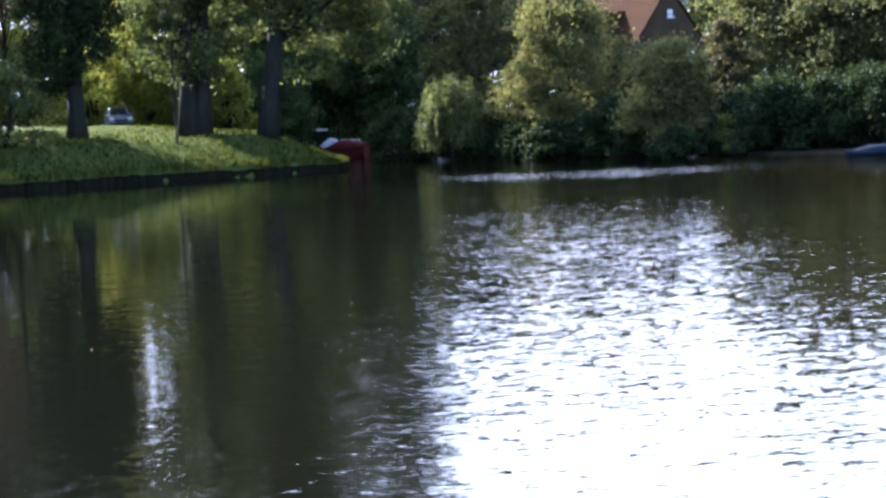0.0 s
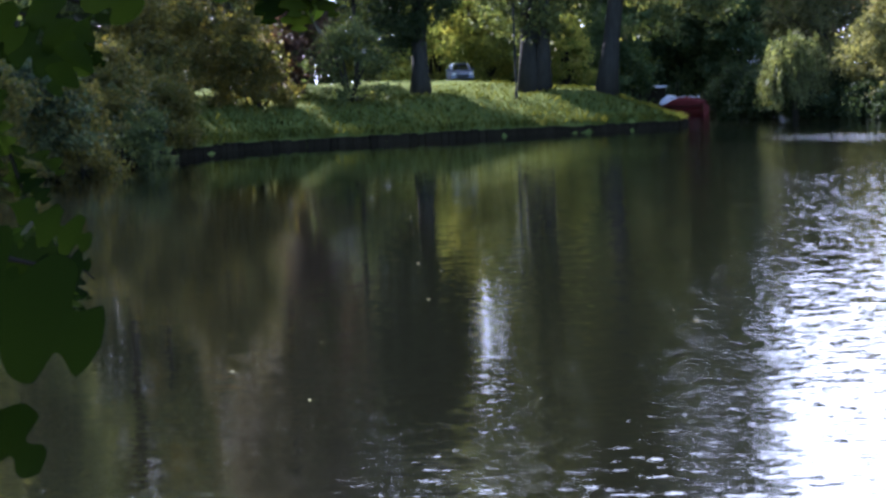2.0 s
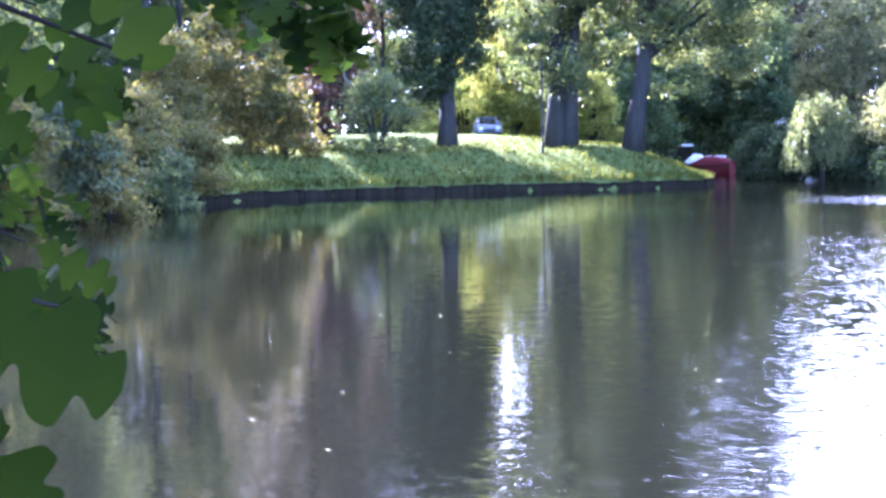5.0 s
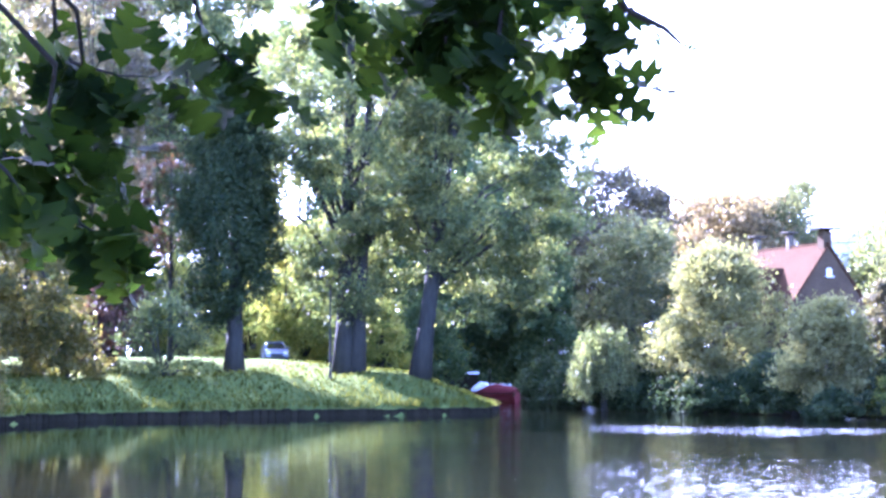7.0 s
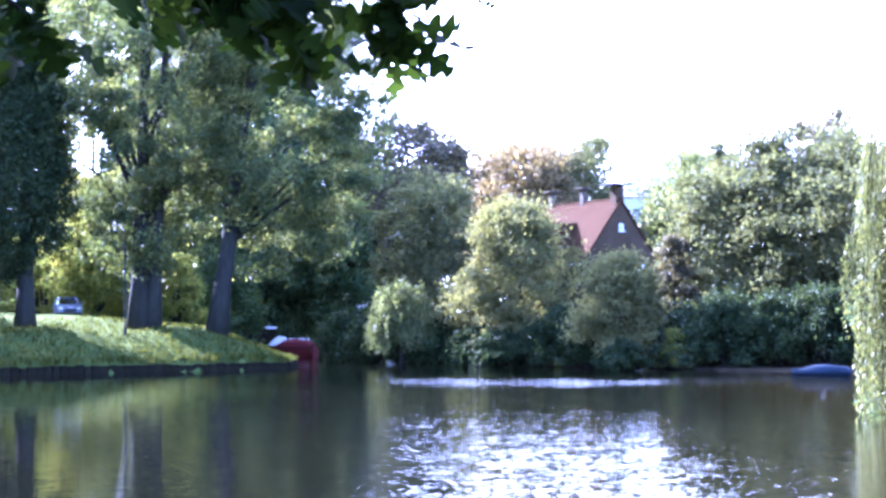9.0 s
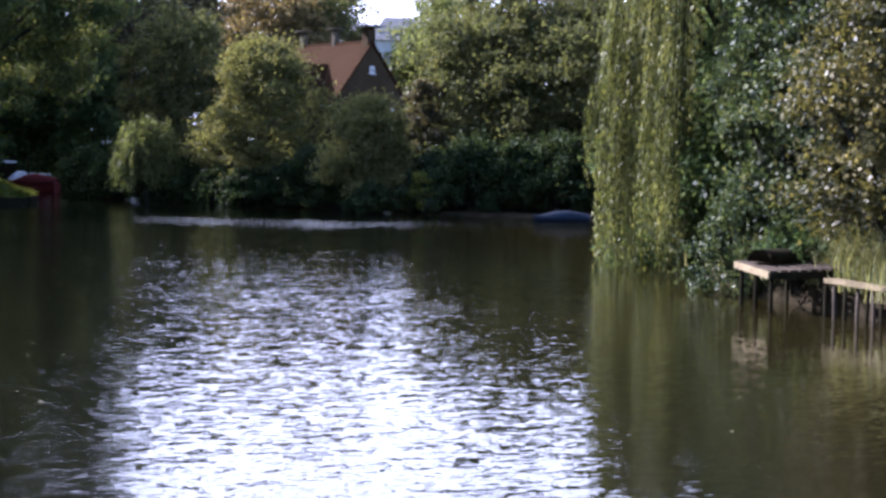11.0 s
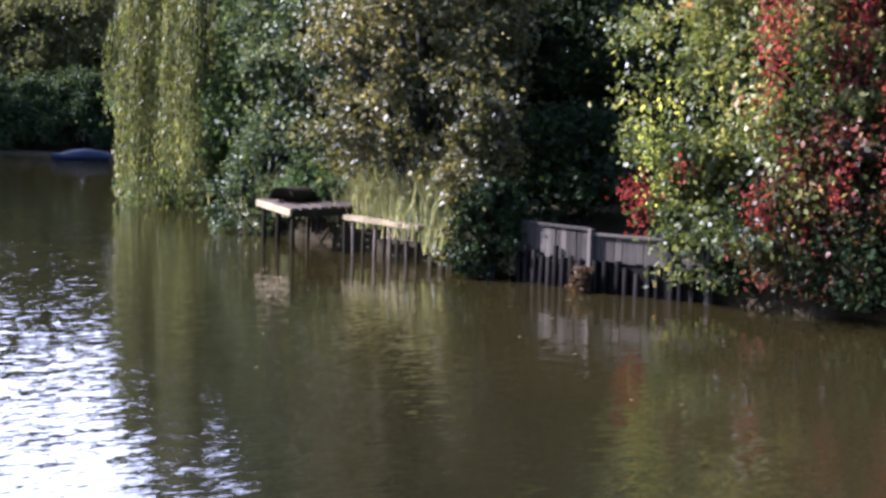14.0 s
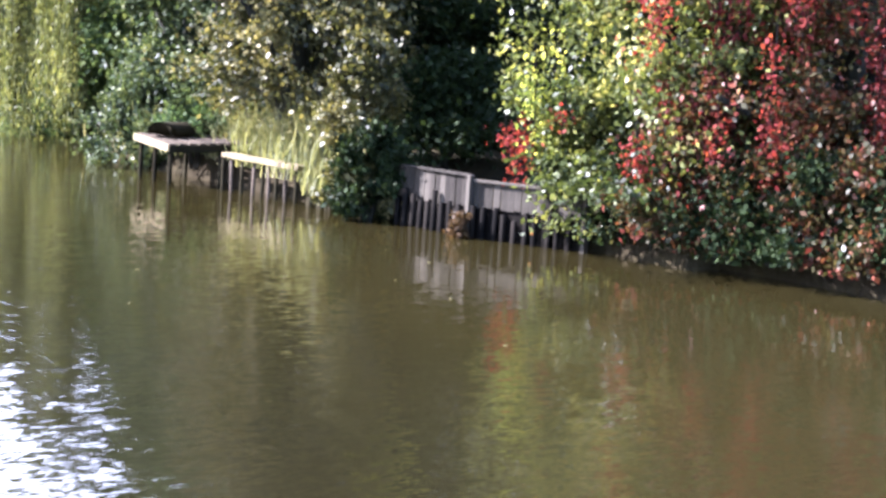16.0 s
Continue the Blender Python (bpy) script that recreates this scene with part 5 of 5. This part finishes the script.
def creeper(az, d, z0, z1, n, seed, label, mat=M_RED, width=2.6, drop=1.0):
    """Hanging trails of creeper leaves over the front of a bush."""
    rng = np.random.default_rng(seed)
    x, y = at(az, d)
    ob = thing("creeper", x, y, gz(x, y), label, "creeper")
    toward = Vector((-x, -y, 0)).normalized()
    across = Vector((toward.y, -toward.x, 0))
    pts = []
    for i in range(n):
        u = rng.uniform(-1, 1)
        zt = rng.uniform(z0, z1)
        base = across * u * width + toward * (width * 0.55 * math.sqrt(max(0.05, 1 - u * u)) + rng.normal(0.1, 0.15))
        ln = drop * rng.uniform(0.3, 1.4)
        k = int(80 * ln) + 10
        f = rng.uniform(0, 1, k)
        s = rng.normal(0, 0.13, (k, 3))
        pts.append(np.stack([base.x + s[:, 0], base.y + s[:, 1], np.maximum(zt - ln * f + s[:, 2] * 0.6, 0.1)], 1))
        sv, sf = [], []
        tube(sv, sf, [base + Vector((0, 0, zt + 0.3)), base + Vector((0.03, 0, zt - ln * 0.5)), base + Vector((0, 0.02, max(0.15, zt - ln)))], [0.012, 0.01, 0.006], 4)
        part("stem", mesh_of("stem", sv, sf), M_TWIG, ob)
    part("leaves", quads_mesh("leaves", leaf_quads(rng, np.concatenate(pts), 0.10, 0.07, 0.8)), mat, ob)


creeper(45.6, 27.4, 0.7, 8.4, 20, 71, "scarlet creeper dripping over the vine bush", width=2.3, drop=0.6)
creeper(48.4, 26.6, 1.4, 9.0, 22, 72, "long red creeper trails down the tall bush", width=2.6, drop=1.3)
creeper(51.8, 26.6, 1.8, 9.2, 30, 75, "dark red creeper curtain over the tall bush", M_CRIMSON, 2.4, 2.2)
creeper(40.2, 28.5, 1.3, 1.9, 7, 73, "bright red creeper tuft above the fence", width=0.28, drop=0.7)
creeper(41.2, 27.8, 3.0, 4.8, 9, 74, "yellow vine tuft hanging at the bush's edge", M_LIGHT, 0.4, 0.9)


# ---- oak over the camera ----
def oak_leaf(seed):
    """A lobed oak leaf, 1 long, slightly cupped; stalk at the origin, tip at +x."""
    rng = np.random.default_rng(seed)
    rib = [(0.0, 0.010), (0.10, 0.012), (0.15, 0.04), (0.22, 0.12), (0.28, 0.16), (0.325, 0.15), (0.35, 0.10), (0.365, 0.055), (0.39, 0.05), (0.42, 0.09), (0.47, 0.19), (0.53, 0.255), (0.585, 0.265), (0.615, 0.21),
           (0.625, 0.12), (0.64, 0.07), (0.665, 0.075), (0.70, 0.15), (0.75, 0.225), (0.80, 0.25), (0.84, 0.22), (0.855, 0.14), (0.865, 0.08), (0.89, 0.075), (0.925, 0.115), (0.96, 0.12), (0.985, 0.075)]
    rib = [(x, w * rng.uniform(0.88, 1.12)) for x, w in rib]
    half = []
    for i in range(len(rib) - 1):
        a, b, c, d = (np.array(rib[min(max(i + k, 0), len(rib) - 1)]) for k in (-1, 0, 1, 2))
        for t in (0.0, 0.5):
            x, w = 0.5 * (2 * b + (c - a) * t + (2 * a - 5 * b + 4 * c - d) * t * t + (3 * b - a - 3 * c + d) * t ** 3)
            half.append((float(x), max(0.006, float(w))))
    half.append(rib[-1])
    bend, cup = rng.uniform(-0.3, 0.15), rng.uniform(-0.1, 0.3)
    z = lambda x, w: bend * x * x + cup * w * w * 4 - 0.04 * math.sin(9 * x + seed)
    verts = [(x, 0, z(x, 0)) for x, w in half] + [(x, w, z(x, w)) for x, w in half] + [(x, -w, z(x, -w)) for x, w in half] + [(1.0, 0, z(1, 0))]
    n = len(half)
    faces = []
    for i in range(n - 1):
        faces += [(i, i + 1, n + i + 1, n + i), (i + 1, i, 2 * n + i, 2 * n + i + 1)]
    faces += [(n - 1, 3 * n, 2 * n - 1), (3 * n, n - 1, 3 * n - 1)]
    me = mesh_of("leaf", verts, faces, True)
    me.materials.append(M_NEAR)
    return me


# twigs before the view: distance, way outward as (bearing, rise), leaves, leaf length
OVERHEAD_TWIGS = [
    (2.70, [(-14.5, 14.5), (-14.3, 11.4), (-13.7, 10.7), (-12.1, 10.3), (-9.9, 10.3)], 32, 0.113),
    (2.50, [(-14.3, 10.6), (-14.6, 8.3), (-14.2, 6.1), (-13.3, 5.0), (-11.8, 4.2)], 41, 0.108),
    (2.80, [(-9.7, 13.9), (-9.0, 11.6), (-8.1, 10.9), (-6.9, 10.1)], 23, 0.108),
    (2.90, [(2.6, 16.3), (0.5, 14.1), (-1.1, 12.3), (-2.8, 11.3)], 44, 0.119),
    (2.80, [(2.6, 16.3), (1.8, 12.9), (1.5, 11.1), (1.9, 9.9)], 36, 0.119),
    (2.60, [(-18.6, 12.0), (-17.6, 9.6), (-16.4, 8.0), (-15.5, 6.7)], 28, 0.108),
    (2.65, [(-13.6, 12.5), (-13.2, 9.6), (-12.8, 8.1), (-12.5, 6.9)], 26, 0.108),
]
MIDDLE_TWIGS = [
    (2.90, [(3.7, 16.2), (4.7, 12.9), (5.5, 11.2), (5.4, 9.8)], 51, 0.113),
    (2.70, [(4.7, 15.2), (6.3, 12.7), (7.7, 12.0), (8.4, 11.3)], 3, 0.043),
    (2.90, [(13.0, 16.2), (12.6, 14.6), (12.2, 13.0)], 4, 0.100),
    (2.80, [(-4.4, 15.4), (-4.4, 13.6), (-4.3, 12.4)], 20, 0.108),
    (2.90, [(2.2, 16.3), (-0.3, 12.9), (-0.3, 11.7), (-0.1, 10.5)], 36, 0.113),
]
SIDE_TWIGS = [
    (2.40, [(-25.5, 3.4), (-23.8, 1.4), (-22.6, -1.3), (-21.8, -4.2), (-19.9, -6.2)], 24, 0.085),
    (2.20, [(-26.5, 4.5), (-23.5, 3.6), (-21.0, 3.0), (-19.6, 2.6)], 16, 0.090),
    (1.90, [(-28.0, 1.0), (-25.5, -0.5), (-24.3, -2.2), (-23.6, -4.2)], 16, 0.085),
    (2.30, [(-22.0, 9.5), (-20.0, 8.0), (-18.6, 6.8)], 9, 0.100),
    (2.00, [(-17.6, 10.5), (-17.3, 8.2), (-15.9, 6.8), (-15.3, 6.0)], 15, 0.090),
    (1.50, [(-27.0, -3.0), (-23.0, -5.2), (-21.0, -5.8)], 7, 0.072),
]
# single leaves hanging close by: distance, stalk and tip as (bearing, rise), twist
CLOSE_LEAVES = [
    (0.85, (-29.5, -4.1), (-19.8, -8.4), 0.3),
    (0.72, (-28.0, -6.6), (-22.0, -12.5), 0.9),
    (0.90, (-21.4, 8.1), (-17.8, 3.0), 0.5),
    (1.00, (-19.2, 3.3), (-21.1, 0.5), -0.6),
    (0.95, (-23.1, 8.4), (-20.0, 4.0), -0.3),
    (1.30, (-23.0, -3.2), (-19.9, -4.9), 0.5),
    (1.30, (-23.4, -5.6), (-21.1, -6.6), 0.2),
    (1.10, (-25.4, 5.2), (-21.8, 2.2), 0.2),
    (1.20, (-23.5, 3.2), (-20.3, 1.3), -0.4),
    (1.20, (-22.3, 5.0), (-19.8, 1.9), 0.6),
    (1.30, (-25.5, 2.6), (-22.6, 0.2), 0.4),
]


def oak():
    ob = thing("oak_tree", -4.2, -2.6, gz(-4.2, -2.6), "oak whose lobed green leaves hang before the view", "tree")
    v, f = [], []
    fork = Vector((1.0, 0.8, 4.6))
    tube(v, f, [(0, 0, -0.4), (0.1, 0, 0.4), (0.3, 0.2, 2.4), fork, (1.2, 1.0, 7.5)], [0.5, 0.36, 0.3, 0.26, 0.1], 14)
    part("trunk", mesh_of("trunk", v, f, True), M_BARK, ob)
    rng = np.random.default_rng(77)
    # unseen crown; three clump groups are added sunward to shade the hanging leaves
    cs = np.concatenate([clumps_of(rng, 110, (0.9, 6.5, 6.0), (3.4, 3.4, 2.2), 0.1), clumps_of(rng, 60, (0.5, 1.0, 6.8), (4.0, 3.5, 2.4), 0.2), clumps_of(rng, 26, (0.9, 5.5, 3.9), (1.3, 1.3, 0.9), 0.2), clumps_of(rng, 30, (1.0, 7.2, 5.0), (1.8, 1.6, 1.0), 0.2)])
    pts = crown_points(rng, cs, 0.9, 170)
    rise = (pts[:, 2] + ob.location.z - EYE[2]) / np.hypot(pts[:, 0] - 4.2, pts[:, 1] - 2.6)
    part("crown", quads_mesh("crown", leaf_quads(rng, pts[rise > 0.4], 0.13, 0.075, 0.4)), M_OAK, ob)
    for c in cs[::5]:
        b = Vector(c)
        v, f = [], []
        tube(v, f, [fork, fork.lerp(b, 0.5) + Vector((0, 0, 0.4)), b], [0.07, 0.04, 0.012], 6)
        part("limb", mesh_of("limb", v, f, True), M_BARK, ob)
    leaves = [oak_leaf(s) for s in range(8)]
    rng = np.random.default_rng(5)
    base = Vector((-4.2, -2.6, ob.location.z))
    for dist, path, count, size in OVERHEAD_TWIGS + MIDDLE_TWIGS + SIDE_TWIGS:
        line = [Vector((math.sin(radians(a)) * math.cos(radians(e)), math.cos(radians(a)) * math.cos(radians(e)), math.sin(radians(e)))) * dist * (1 + 0.03 * math.sin(2.1 * i + dist * 9)) + Vector(EYE) - base for i, (a, e) in enumerate(path)]
        mid = fork.lerp(line[0], 0.6) + Vector((-0.3, -0.2, 0.5))
        pts = [fork, mid] + line
        v, f = [], []
        tube(v, f, pts, [0.022, 0.005] + [(0.0045 - 0.0032 * i / max(1, len(line) - 1)) * (2.2 if count < 6 else 1.0) for i in range(len(line))], 7)
        twig = part("branch", mesh_of("branch", v, f, True), M_TWIG, ob)
        for i in range(count):
            g = (0.12 + 0.88 * (i + rng.uniform(0, 1)) / count) * (len(line) - 1)
            k = min(int(g), len(line) - 2)
            p = line[k].lerp(line[k + 1], g - k)
            d = (line[k + 1] - line[k]).normalized()
            way = (d * 0.5 + Vector(rng.normal(0, 0.75, 3)) + Vector((0, 0, -0.75))).normalized()
            q = way.to_track_quat("X", "Z").to_matrix().to_4x4()
            s = size * rng.uniform(0.75, 1.25)
            m = Matrix.Translation(p) @ q @ Matrix.Rotation(rng.uniform(-1.3, 1.3), 4, "X") @ Matrix.Scale(s, 4)
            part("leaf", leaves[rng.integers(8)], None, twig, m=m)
    for dist, a, b, twist in CLOSE_LEAVES:
        p, q = (Vector((math.sin(radians(az)) * math.cos(radians(el)), math.cos(radians(az)) * math.cos(radians(el)), math.sin(radians(el)))) * dist + Vector(EYE) - base for az, el in (a, b))
        v, f = [], []
        tube(v, f, [fork, fork.lerp(p, 0.6) + Vector((-0.3, -0.2, 0.4)), p + Vector((-0.1, 0, 0.04)), p], [0.022, 0.005, 0.0025, 0.0012], 6)
        twig = part("branch", mesh_of("branch", v, f, True), M_TWIG, ob)
        x = (q - p).normalized()
        z = (Vector(EYE) - base - p).cross(x).cross(x).normalized() * -1
        m = Matrix((x, z.cross(x), z)).transposed().to_4x4()
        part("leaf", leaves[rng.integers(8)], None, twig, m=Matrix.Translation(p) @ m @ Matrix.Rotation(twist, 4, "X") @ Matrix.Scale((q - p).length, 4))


oak()
